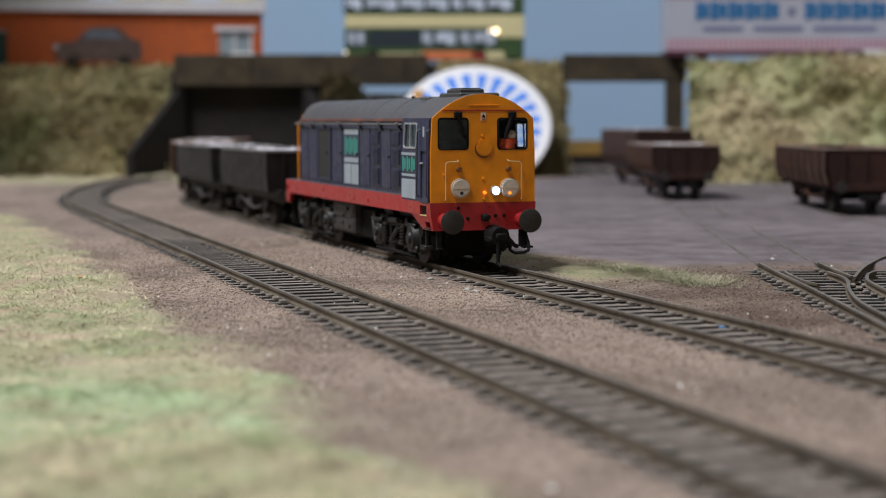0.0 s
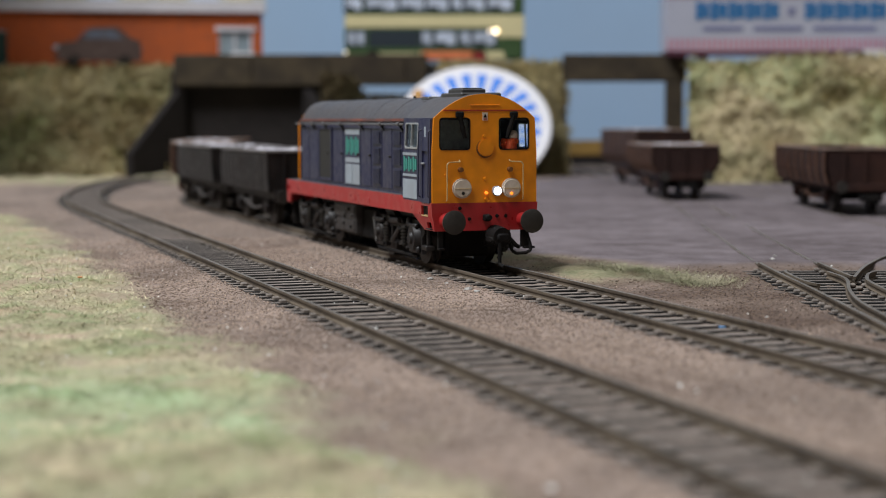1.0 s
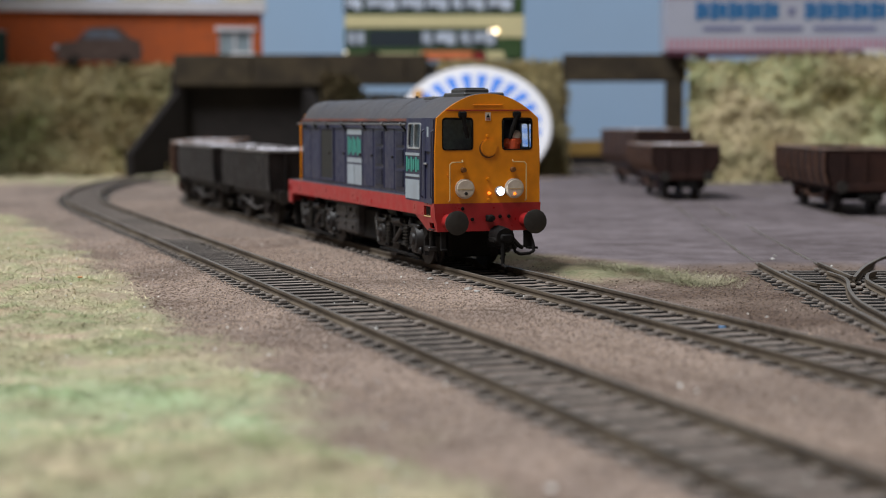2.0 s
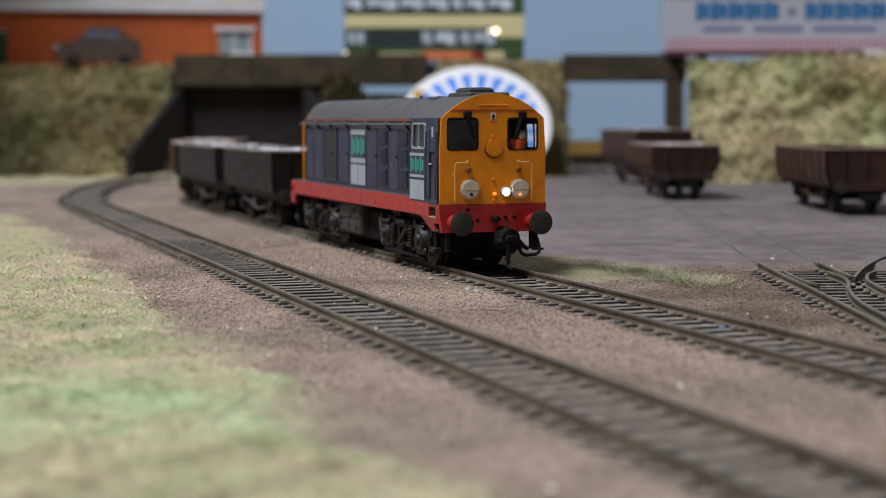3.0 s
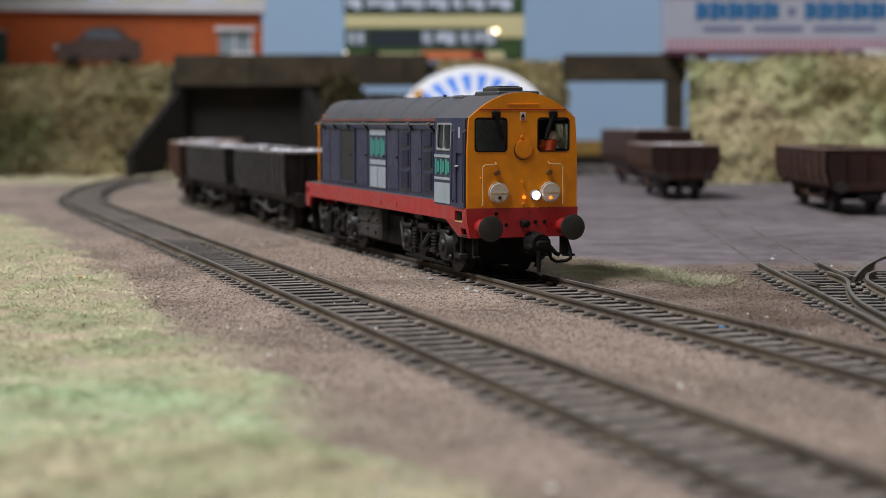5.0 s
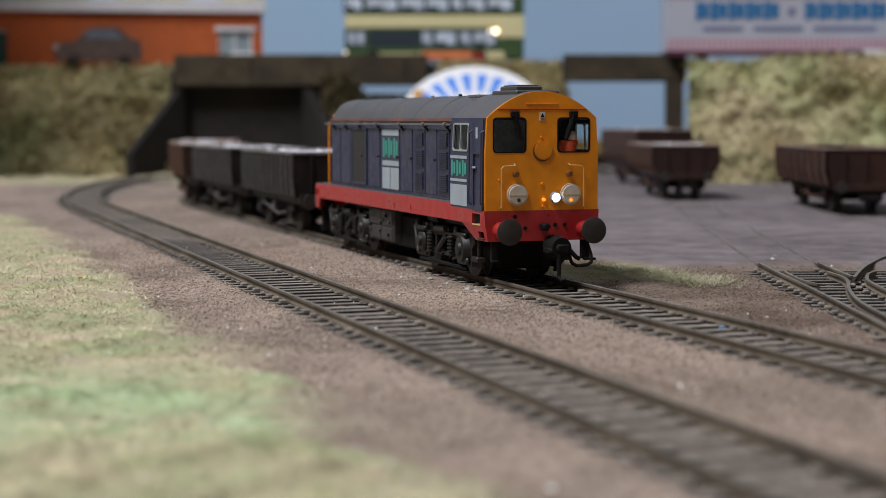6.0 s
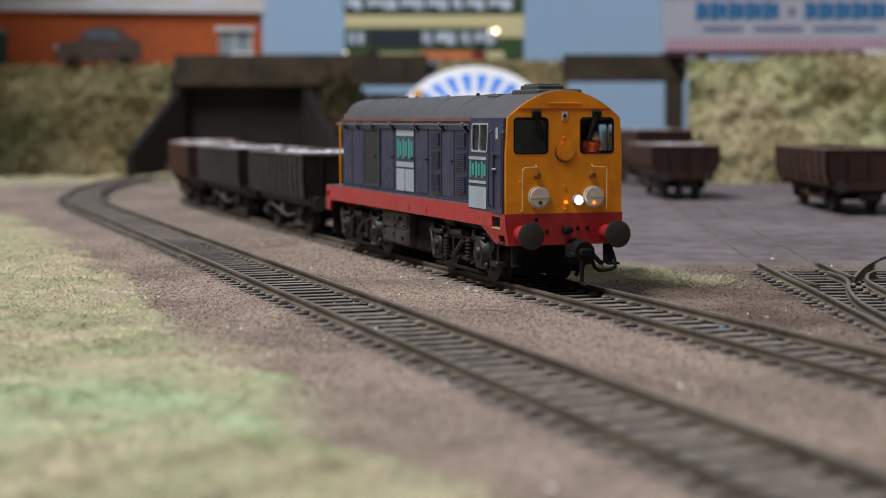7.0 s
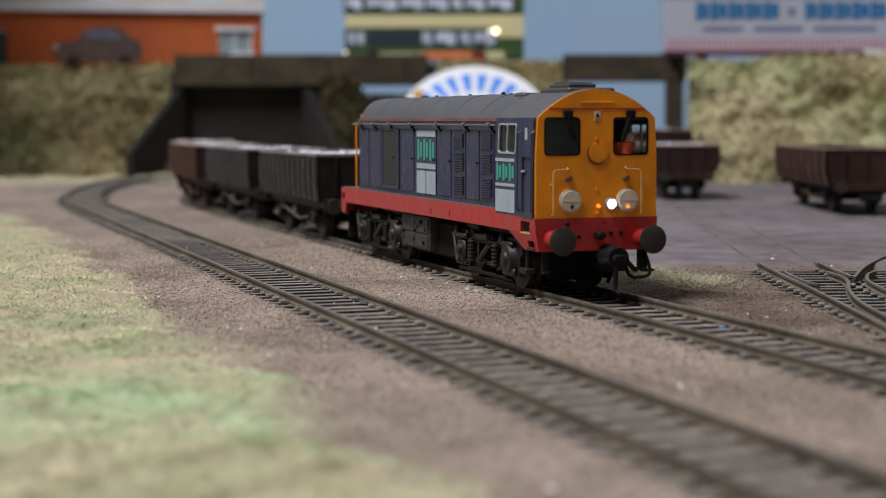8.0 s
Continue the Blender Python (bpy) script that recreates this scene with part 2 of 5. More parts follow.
def plate(bm, outer, holes, place, depth):
    """A flat plate with holes; place(a, b, d) turns plan points and depth into space."""
    edges = []
    for loop in (outer, *holes):
        vs = [bm.verts.new((a, b, 0)) for a, b in loop]
        edges += [bm.edges.new((vs[i], vs[(i + 1) % len(vs)])) for i in range(len(vs))]
    made = bmesh.ops.triangle_fill(bm, use_beauty=True, use_dissolve=False, edges=edges)
    faces = [g for g in made["geom"] if isinstance(g, bmesh.types.BMFace)]
    ex = bmesh.ops.extrude_face_region(bm, geom=faces)
    top = {g for g in ex["geom"] if isinstance(g, bmesh.types.BMVert)}
    for v in bm.verts:
        v.co = Vector(place(v.co.x, v.co.y, depth if v in top else 0.0))
    return bm


def rounded(a0, a1, b0, b1, r, k=3):
    pts = []
    for ca, cb, start in ((a1 - r, b1 - r, 0), (a0 + r, b1 - r, 90), (a0 + r, b0 + r, 180), (a1 - r, b0 + r, 270)):
        for i in range(k + 1):
            t = radians(start + 90 * i / k)
            pts.append((ca + r * math.cos(t), cb + r * math.sin(t)))
    return pts


def thing(name, label, category, group="", m=None, kind=""):
    ob = tagged(new(name), label, category, group, kind)
    ob.empty_display_size = 0.01
    if m is not None:
        ob.matrix_basis = m
    return ob


def place_mm(p, rz=0.0):
    return Matrix.Translation(Vector(p) * MM) @ Matrix.Rotation(rz, 4, "Z")


def many(name, co, tris, mat):
    """A mesh of many triangles from number arrays, in millimetres."""
    me = bpy.data.meshes.new(name)
    me.vertices.add(len(co))
    me.vertices.foreach_set("co", (np.asarray(co, np.float32) * MM).ravel())
    me.loops.add(tris.size)
    me.loops.foreach_set("vertex_index", tris.astype(np.int32).ravel())
    me.polygons.add(len(tris))
    me.polygons.foreach_set("loop_start", np.arange(0, tris.size, 3, dtype=np.int32))
    me.materials.append(mat)
    me.update(calc_edges=True)
    return new(name, me)


# ---- the hall that closes the place ----
def slab(name, x0, x1, y0, y1, z0, z1, mat, label):
    bm = box(bmesh.new(), x0, x1, y0, y1, z0, z1)
    ob = part(name, bm, mat)
    return tagged(ob, label, name.split("_")[0], kind="structure")


slab("floor", -3000, 3000, -3000, 4000, -1000, -950, M_FLOOR, "worn brown floor of the exhibition hall")
slab("ceiling", -3000, 3000, -3000, 4000, 2600, 2650, M_ROOM, "plain pale ceiling of the hall")
slab("wall_south", -3000, 3000, -3100, -3000, -950, 2600, M_ROOM, "plain pale hall wall")
slab("wall_north", -3000, 3000, 4000, 4100, -950, 2600, M_ROOM, "plain pale hall wall")
slab("wall_west", -3100, -3000, -3000, 4000, -950, 2600, M_ROOM, "plain pale hall wall")
slab("wall_east", 3000, 3100, -3000, 4000, -950, 2600, M_ROOM, "plain pale hall wall")

# ---- ground sheet of the layout ----
Z_YARD = -0.7


def smooth01(a, b, x):
    t = np.clip((x - a) / (b - a), 0, 1)
    return t * t * (3 - 2 * t)


def climb(s, n0):
    """The outer track rises a little round the curve."""
    return 2.4 * smooth01(840, 1190, s) * (n0 == N_FRONT)


def wobble(x, y, scale, seed):
    """Cheap smooth noise on arrays, about -1 to 1."""
    rs = np.random.RandomState(seed)
    out = np.zeros_like(x)
    for k in range(7):
        a, ph = rs.uniform(0, 2 * np.pi), rs.uniform(0, 2 * np.pi)
        f = (0.6 + 0.9 * rs.rand()) * 2 * np.pi / scale
        out += np.sin(f * (x * np.cos(a) + y * np.sin(a)) + ph + 1.3 * np.sin(0.7 * f * (x * np.sin(a) - y * np.cos(a)) + 2 * ph))
    return out / 3.5


def coords(x, y):
    return -(x * FWD.x + y * FWD.y), x * ACR.x + y * ACR.y


def bent(x, y):
    """s and n measured along the bending tracks."""
    s, n = coords(x, y)
    by = [k + RADIUS[k] - np.sqrt(np.maximum(s - BEND[k], 0) ** 2 + (k + RADIUS[k] - n) ** 2) for k in (N_FRONT, N_LOCO)]
    return s, np.where(by[0] < 131, by[0], np.maximum(by[1], 131))


def zones(x, y):
    s, n = bent(x, y)
    edge = 66 - 0.5 * np.maximum(s - 800, 0) + 5 * wobble(x, y, 60, 3) + 3 * wobble(x, y, 17, 4)
    grass = 1 - smooth01(edge - 14, edge + 8, n)
    grass = np.maximum(grass, smooth01(1130, 1220, y + 10 * wobble(x, y, 60, 8)) * smooth01(-60, -130, x))
    grass *= 0.8 + 0.2 * wobble(x, y, 23, 5)
    yard_line = 193 + 4 * wobble(x, y, 40, 6) + 0.26 * np.maximum(s - 560, 0) + 45 * smooth01(540, 380, s)
    yard = smooth01(yard_line - 6, yard_line + 6, n) * smooth01(486, 508, y + 5 * wobble(x, y, 30, 9))
    verge = np.exp(-((n - 190 - 4 * wobble(x, y, 40, 6)) / 14) ** 2) * smooth01(400, 440, s) * (1 - smooth01(600, 680, s))
    # Dark track bed: grime, with the shade between the sleepers put in.
    oily = np.maximum(np.exp(-((n - N_LOCO - 0.5) / 13.5) ** 8), np.exp(-((n - N_FRONT - 0.8) / 13.5) ** 8))
    oily = np.maximum(oily, 1.6 * np.exp(-((x + 104) / 13) ** 2 - ((y - 648) / 32) ** 2))
    oily = np.maximum(oily, 0.75 * smooth01(560, 660, s) * (n < 185) * (n > 40))
    # Far outer track: infill darkened for the shadowed rail sides.
    oily = np.maximum(oily, 2.4 * smooth01(600, 660, s) * np.exp(-((n - N_FRONT) / 12) ** 6))
    return s, n, np.clip(grass, 0, 1), yard, verge, oily


def soil_zone(x, y):
    s, n, grass, yard, verge, oily = zones(x, y)
    return np.clip(smooth01(173, 186, n) * (1 - yard) * smooth01(600, 520, y) * (0.85 + 0.3 * wobble(x, y, 25, 31)), 0, 1)


def turnout_zone(x, y):
    return smooth01(85.5, 89.5, x + 1.6 * wobble(x, y, 12, 39)) * smooth01(320, 336, y) * (1 - smooth01(488, 497, y + 2 * wobble(x, y, 14, 40)))


def lush_zone(x, y):
    patch = np.exp(-((x + 62) / 42) ** 2 - ((y - 262) / 30) ** 2) + 0.5 * np.exp(-((x + 28) / 14) ** 2 - ((y - 250) / 7) ** 2)
    return np.clip(patch * (0.75 + 0.6 * wobble(x, y, 22, 33)), 0, 0.8)


def ground_z(x, y):
    s, n, grass, yard, verge, oily = zones(x, y)
    z = -2.9 + 0.45 * wobble(x, y, 45, 11) + 0.22 * wobble(x, y, 9, 12)
    z = z - 0.1 * oily
    for n0, shift in ((N_LOCO, 0.5), (N_FRONT, 0.8)):
        off = np.abs(n - n0 - shift)
        bed = np.exp(-(off / 19) ** 6)
        crib = LIFT[n0] + SLEEPER_TOP - 0.52 + climb(s, n0) + 0.54 * smooth01(11.4, 13.4, off) - 0.35 * smooth01(14, 19, off)
        if n0 == N_FRONT:
            crib = crib + 1.0 * smooth01(600, 650, s) * (off < 9)
        z = z * (1 - bed) + bed * (crib + 0.12 * wobble(x, y, 6, 13) + 0.06 * wobble(x, y, 2.6, 19))
    z = z + grass * (1.3 + 1.2 * wobble(x, y, 55, 14) + 0.5 * wobble(x, y, 13, 15))
    z = z * (1 - yard) + yard * (Z_YARD + 0.25 * wobble(x, y, 120, 16) + 0.08 * wobble(x, y, 15, 17))
    z = z + 0.95 * smooth01(176, 190, n) * (1 - yard)
    z = z + verge * (1 - yard) * (1.2 + 0.6 * wobble(x, y, 18, 18))
    pit = turnout_zone(x, y)
    return z * (1 - pit) + pit * (SLEEPER_TOP - 0.75 + 0.3 * wobble(x, y, 7, 37) + 0.12 * wobble(x, y, 2.6, 38))


def ground():
    # finer near the lens, coarser far off
    ys = np.concatenate([np.arange(-60, 150, 8), np.arange(150, 700, 1.6), np.arange(700, 1000, 3), np.arange(1000, 1700, 7)])
    us = np.linspace(-1, 1, 420)
    xs_half = np.maximum(0.36 * ys, 0) + 160
    x = us[None, :] * xs_half[:, None]
    x[:, 0], x[:, -1] = -900, 900
    y = np.repeat(ys[:, None], len(us), 1)
    z = ground_z(x, y)
    rows, cols = x.shape
    idx = np.arange(rows * cols).reshape(rows, cols)
    a, b, c, d = idx[:-1, :-1].ravel(), idx[:-1, 1:].ravel(), idx[1:, 1:].ravel(), idx[1:, :-1].ravel()
    tris = np.concatenate([np.stack([a, b, c], 1), np.stack([a, c, d], 1)])
    ob = many("ground", np.stack([x.ravel(), y.ravel(), z.ravel()], 1), tris, M_GROUND)
    ob.data.shade_smooth()
    s, n, grass, yard, verge, oily = zones(x.ravel(), y.ravel())
    for key, values in (("grass", np.clip(grass + verge * (1 - yard) * 0.6, 0, 1)), ("yard", yard), ("oily", 0.36 * oily * (1 - yard) * (0.9 + 0.3 * wobble(x.ravel(), y.ravel(), 70, 35)).clip(0, 1.1) + 0.75 * smooth01(590, 650, s) * np.exp(-((n - N_FRONT) / 13) ** 6)), ("soil", soil_zone(x.ravel(), y.ravel())), ("lush", lush_zone(x.ravel(), y.ravel()) * np.clip(grass * 1.3, 0, 1))):
        at = ob.data.attributes.new(key, "FLOAT", "POINT")
        at.data.foreach_set("value", values.astype(np.float32))
    tagged(ob, "brown ballast, pale yard and dry grass of a layout", "ground", kind="structure")


ground()
# Unseen board, added to block the left lamp from the building's end.
slab("wall_wing", -406, -396, 1180, 1668, -9, 400, M_ROOM, "unseen plain board added to shade the building's left end")
slab("baseboard", -900, 900, -60, 1700, -950, -9, M_FLOOR, "plywood baseboard under the layout")

# ---- tracks ----
RAIL = [(-0.45, 0), (0.45, 0), (0.5, -0.25), (0.42, -0.7), (0.2, -0.8), (0.2, -1.5), (0.65, -1.7), (0.65, -1.95), (-0.65, -1.95), (-0.65, -1.7), (-0.2, -1.5), (-0.2, -0.8), (-0.42, -0.7), (-0.5, -0.25)]


def rail_mesh(points):
    """A rail of true section along points in the plan."""
    top = points[0].z
    rings = []
    for i, p in enumerate(points):
        a, b = points[max(i - 1, 0)], points[min(i + 1, len(points) - 1)]
        d = (b - a).normalized()
        side = Vector((-d.y, d.x, 0))
        rings.append([p + side * u + Vector((0, 0, v)) for u, v in RAIL])
    bm = loft(bmesh.new(), rings)
    for f in bm.faces:
        f.material_index = 1 if max(v.co.z for v in f.verts) > top - 0.1 and min(v.co.z for v in f.verts) > top - 0.2 else 0
    return bm


def dusted_shaded(bm):
    """Second, dusty material on faces that look up; sides keep colour darkened for shade."""
    bm.normal_update()
    for f in bm.faces:
        f.material_index = 1 if f.normal.z > 0.9 else 0
    return bm


def sleeper_mesh(length=27.0):
    bm = bmesh.new()
    box(bm, -1.5, 1.5, -length / 2, length / 2, BASE, SLEEPER_TOP, 0.1)
    return dusted_shaded(bm)


def lay_track(label, line, s0, s1, pitch=7.3, sleepers=True, dz=0.0):
    """line(s) gives place and way; rails, sleepers and chairs from s0 to s1."""
    track = thing("railway_track", label, "track", "tracks of the layout", kind="structure")
    steps = int((s1 - s0) / 12)
    up = Vector((0, 0, dz))
    mids = [line(s0 + (s1 - s0) * i / steps) for i in range(steps + 1)]
    for side in (-8.25, 8.25):
        part("rail", rail_mesh([p + up + Vector((-d.y, d.x, 0)) * (side + 0.45 * (1 if side > 0 else -1)) for p, d in mids]), [M_RAILSIDE, M_RAILTOP], track, smooth=True)
    if not sleepers:
        return track
    rnd = random.Random(int(s0 * 7 + s1))
    first = None
    chairs = bmesh.new()
    s = s0 + 2
    while s < s1 - 2:
        p, d = line(s)
        rz = math.atan2(d.y, d.x) + rnd.gauss(0, 0.008)
        at = p + up + Vector((0, 0, rnd.uniform(-0.15, 0.05)))
        if first is None:
            first = part("sleeper", sleeper_mesh(), [M_SLEEPER, M_DUST], track, at=at)
            first.rotation_euler = (0, 0, rz)
        else:
            again(first, at, rz)
        if s < 760:
            m = Matrix.Translation(p + up) @ Matrix.Rotation(rz, 4, "Z")
            for side in (-8.7, 8.7):
                for off in (-1.75, 1.75):
                    j, k = rnd.uniform(0.6, 1.25), rnd.gauss(0, 0.2)
                    box(chairs, -0.9 * j + k, 0.9 * j + k, side + off - 0.65 * j, side + off + 0.7 * j, -2.2, SLEEPER_TOP + 0.55 * j, 0.25, m=m)
        s += pitch
    ch = part("rail_chairs", chairs, M_CHAIR, track)
    tagged(ch, kind="stuff")
    return track


def siding_line(s):
    """Straight before the yard, then bearing slightly away."""
    t = s - 490.0
    root = math.sqrt(t * t + 900)
    x = 100.0 + 0.033 * (t + root) - 0.02 * max(420 - s, 0) - 0.0002 * min(max(s - 800, 0), 160) ** 2 - 0.064 * max(s - 960, 0)
    return Vector((x, s, 0)), Vector((-0.033 * (1 + t / root), -1, 0)).normalized()


def beside(line, n, shift):
    """The line of a main track, moved sideways by a little."""
    return lambda s: (line(n, s)[0] + ACR * shift + Vector((0, 0, float(climb(s, n)))), line(n, s)[1])


lay_track("weathered main track with dark sleepers and dull rails", beside(on_track, N_LOCO, 0.5), 130, 1560, dz=LIFT[N_LOCO])
lay_track("weathered outer track with dark sleepers in brown ballast", beside(on_track, N_FRONT, 0.8), 90, 1640, dz=LIFT[N_FRONT])
lay_track("siding track sunk into the yard surface", siding_line, 494, 1500, sleepers=False, dz=-0.55)
lay_track("sunken yard track under the parked wagon", lambda s: (Vector((184, s, 0)), Vector((0, -1, 0))), 620, 1080, sleepers=False, dz=-0.5)


def glide(points, k=6):
    """A smooth plan line through a few points."""
    ps = [Vector((x, y, 0)) for x, y in points]
    out = []
    for i in range(len(ps) - 1):
        p0, p1, p2, p3 = ps[max(i - 1, 0)], ps[i], ps[i + 1], ps[min(i + 2, len(ps) - 1)]
        for j in range(k):
            t = j / k
            out.append(0.5 * (2 * p1 + (p2 - p0) * t + (2 * p0 - 5 * p1 + 4 * p2 - p3) * t * t + (3 * p1 - p0 - 3 * p2 + p3) * t ** 3))
    return out + [ps[-1]]


def turnout():
    """Siding turnout: timbers across, stock rails, bent closure rails round the crossing, check rails."""
    ob = thing("railway_turnout", "weathered turnout with long dark timbers, half buried in brown soil", "turnout", "tracks of the layout", kind="structure")
    metal = [M_RAILSIDE, M_RAILTOP]
    edge = lambda s, o: siding_line(s)[0] + Vector((o, 0, 0))
    part("stock_rail", rail_mesh([edge(s, -8.7) for s in range(250, 497, 6)]), metal, ob, smooth=True)
    part("stock_rail", rail_mesh([edge(s, 8.7) for s in range(452, 497, 4)]), metal, ob, smooth=True)
    part("closure_rail", rail_mesh(glide([(93.0, 330), (94.5, 361), (95.5, 384), (97.2, 400), (100.6, 420), (104.4, 437), (106.0, 447), (106.3, 455), (105.8, 466)])), metal, ob, "rail bent round the crossing", True)
    part("closure_rail", rail_mesh(glide([(107.0, 330), (108.0, 390), (108.9, 417), (110.3, 438), (111.8, 447), (115.4, 460), (119.0, 467)])), metal, ob, smooth=True)
    part("crossing_rail", rail_mesh(glide([(109.2, 450), (116.9, 474), (124.4, 494), (135.9, 520), (152, 548)])), metal, ob, "diverging rail leaving the crossing", True)
    part("check_rail", rail_mesh(glide([(95.4, 471), (94.0, 464), (93.8, 440), (95.6, 431)], 3)), metal, ob, "short check rail", True)
    rnd = random.Random(8)
    chairs = bmesh.new()
    y = 338.0
    while y < 494:
        x0, x1 = 86.6 + rnd.uniform(-1.4, 1.2), 122.0 + max(y - 430, 0) * 0.55
        bm = box(bmesh.new(), x0, x1, y - 1.3, y + 1.3, BASE, SLEEPER_TOP + rnd.uniform(-0.1, 0.1), 0.2, m=Matrix.Translation((x0, y, 0)) @ Matrix.Rotation(rnd.gauss(0.02, 0.008), 4, "Z") @ Matrix.Translation((-x0, -y, 0)))
        part("timber", dusted_shaded(bm), [M_SLEEPER, M_DUST], ob)
        for o in (-10.6, -6.9, 7.0, 10.4):
            x = siding_line(y)[0].x + o
            j = rnd.uniform(0.8, 1.2)
            box(chairs, x - 0.8, x + 0.8, y - 1.0 * j, y + 1.0 * j, -2.2, SLEEPER_TOP + 0.65 * j, 0.3)
        y += 7.6
    tagged(part("rail_chairs", chairs, M_CHAIR, ob), kind="stuff")


turnout()


# ---- ballast stones and grass blades ----
def stones(name, count, draw, size, label, mat):
    rs = np.random.RandomState(hash(len(name)) % 1000)
    x, y, keep = draw(rs, count)
    x, y = x[keep], y[keep]
    k = len(x)
    z = ground_z(x, y)
    r = rs.uniform(size[0], size[1], k) * np.where(rs.rand(k) < 0.06, 1.6, 1.0)
    octa = np.array([(1, 0, 0), (0, 1, 0), (-1, 0, 0), (0, -1, 0), (0, 0, 1), (0, 0, -1)], float)
    tri = np.array([(0, 1, 4), (1, 2, 4), (2, 3, 4), (3, 0, 4), (1, 0, 5), (2, 1, 5), (3, 2, 5), (0, 3, 5)])
    v = octa[None] * (r[:, None, None] * rs.uniform(0.55, 1.25, (k, 6, 1)))
    a = rs.uniform(0, 6.28, k)
    ca, sa = np.cos(a)[:, None], np.sin(a)[:, None]
    tilt = rs.uniform(-0.7, 0.7, (k, 1))
    vx, vy, vz = v[..., 0], v[..., 1], v[..., 2] * 0.8 + tilt * v[..., 0]
    co = np.stack([x[:, None] + ca * vx - sa * vy, y[:, None] + sa * vx + ca * vy, z[:, None] + 0.15 * r[:, None] + vz], -1)
    tris = (np.arange(k)[:, None, None] * 6 + tri[None]).reshape(-1, 3)
    return tagged(many(name, co.reshape(-1, 3), tris, mat), label, "gravel", kind="stuff")


def draw_ballast(rs, count):
    s, n = rs.uniform(130, 1000, count) * rs.rand(count) ** 0.12, rs.uniform(55, 215, count)
    x, y = ACR.x * n - FWD.x * s, ACR.y * n - FWD.y * s
    _, _, grass, yard, verge, oily = zones(x, y)
    keep = (grass < rs.uniform(0.1, 0.5, count)) & (yard < 0.3) & (y > 170) & (y < 960) & (np.abs(x) < 0.29 * y + 15) & (oily < rs.uniform(0.1, 0.9, count)) & (rs.rand(count) > 1.3 * soil_zone(x, y))
    return x, y, keep


stones("ballast_stones", 330000, draw_ballast, (0.11, 0.31), "loose fine tan and brown ballast stones beside the tracks", M_STONE)


def draw_soil(rs, count):
    y, x = rs.uniform(330, 620, count), rs.uniform(0, 130, count)
    return x, y, (rs.rand(count) < soil_zone(x, y) ** 2) & (zones(x, y)[4] < 0.45)


def draw_flecks(rs, count):
    y = 190 + 430 * rs.rand(count) ** 1.4
    x = np.where(rs.rand(count) < 0.6, rs.uniform(-0.27, -0.02, count), rs.uniform(-0.27, 0.27, count)) * y
    return x, y, zones(x, y)[3] < 0.9


M_SOIL = material("dark soil crumbs", (0.16, 0.112, 0.084), 0.9, grain=1500, vary=0.2, by_island=0.5)
M_FLECK = material("white glue flecks", (0.85, 0.84, 0.8), 0.25, vary=0.05)
stones("soil_crumbs", 42000, draw_soil, (0.11, 0.32), "dark brown crumbly soil beside the siding", M_SOIL)
stones("white_fleck", 230, draw_flecks, (0.18, 0.5), "small white flecks scattered on the ground", M_FLECK)
for x, y, mt, lb in ((58.5, 355, (0.12, 0.35, 0.7), "tiny pale blue flake lying on the sleepers"), (10.5, 326, (0.2, 0.25, 0.75), "tiny blue flake lying on the rail"), (-98.0, 458, (0.8, 0.3, 0.12), "small orange chip lying in the grass")):
    bm = box(bmesh.new(), -0.7, 0.6, -0.3, 0.35, -0.2, 0.2, 0.1)
    q = part("flake", bm, material("flake paint", mt, 0.5, vary=0.1))
    q.matrix_basis = place_mm((x, y, float(ground_z(np.array([x]), np.array([y]))[0]) + 0.6), 0.7 * x)
    tagged(q, lb, "flake")


M_LUMP = material("pale plaster lump", (0.42, 0.4, 0.38), 0.85, grain=900, vary=0.3, bump=0.1, bump_scale=1500)
for x, y, r in ((6.4, 437, 1.1), (8.6, 431, 0.8), (-3.6, 468, 0.9), (1.0, 455, 0.6), (99.5, 512, 0.8), (103.0, 527, 0.6)):
    bm = bmesh.new()
    bmesh.ops.create_icosphere(bm, subdivisions=2, radius=r)
    for v in bm.verts:
        v.co *= 1 + 0.5 * noise.noise(v.co * 1.4 + Vector((x, y, 0)))
        v.co.z *= 0.6
    q = part("plaster_lump", bm, M_LUMP)
    q.matrix_basis = place_mm((x, y, float(ground_z(np.array([x]), np.array([y]))[0]) + 0.2 * r), x)
    tagged(q, "small pale plaster lump lying beside the rail", "stone", "plaster lumps")


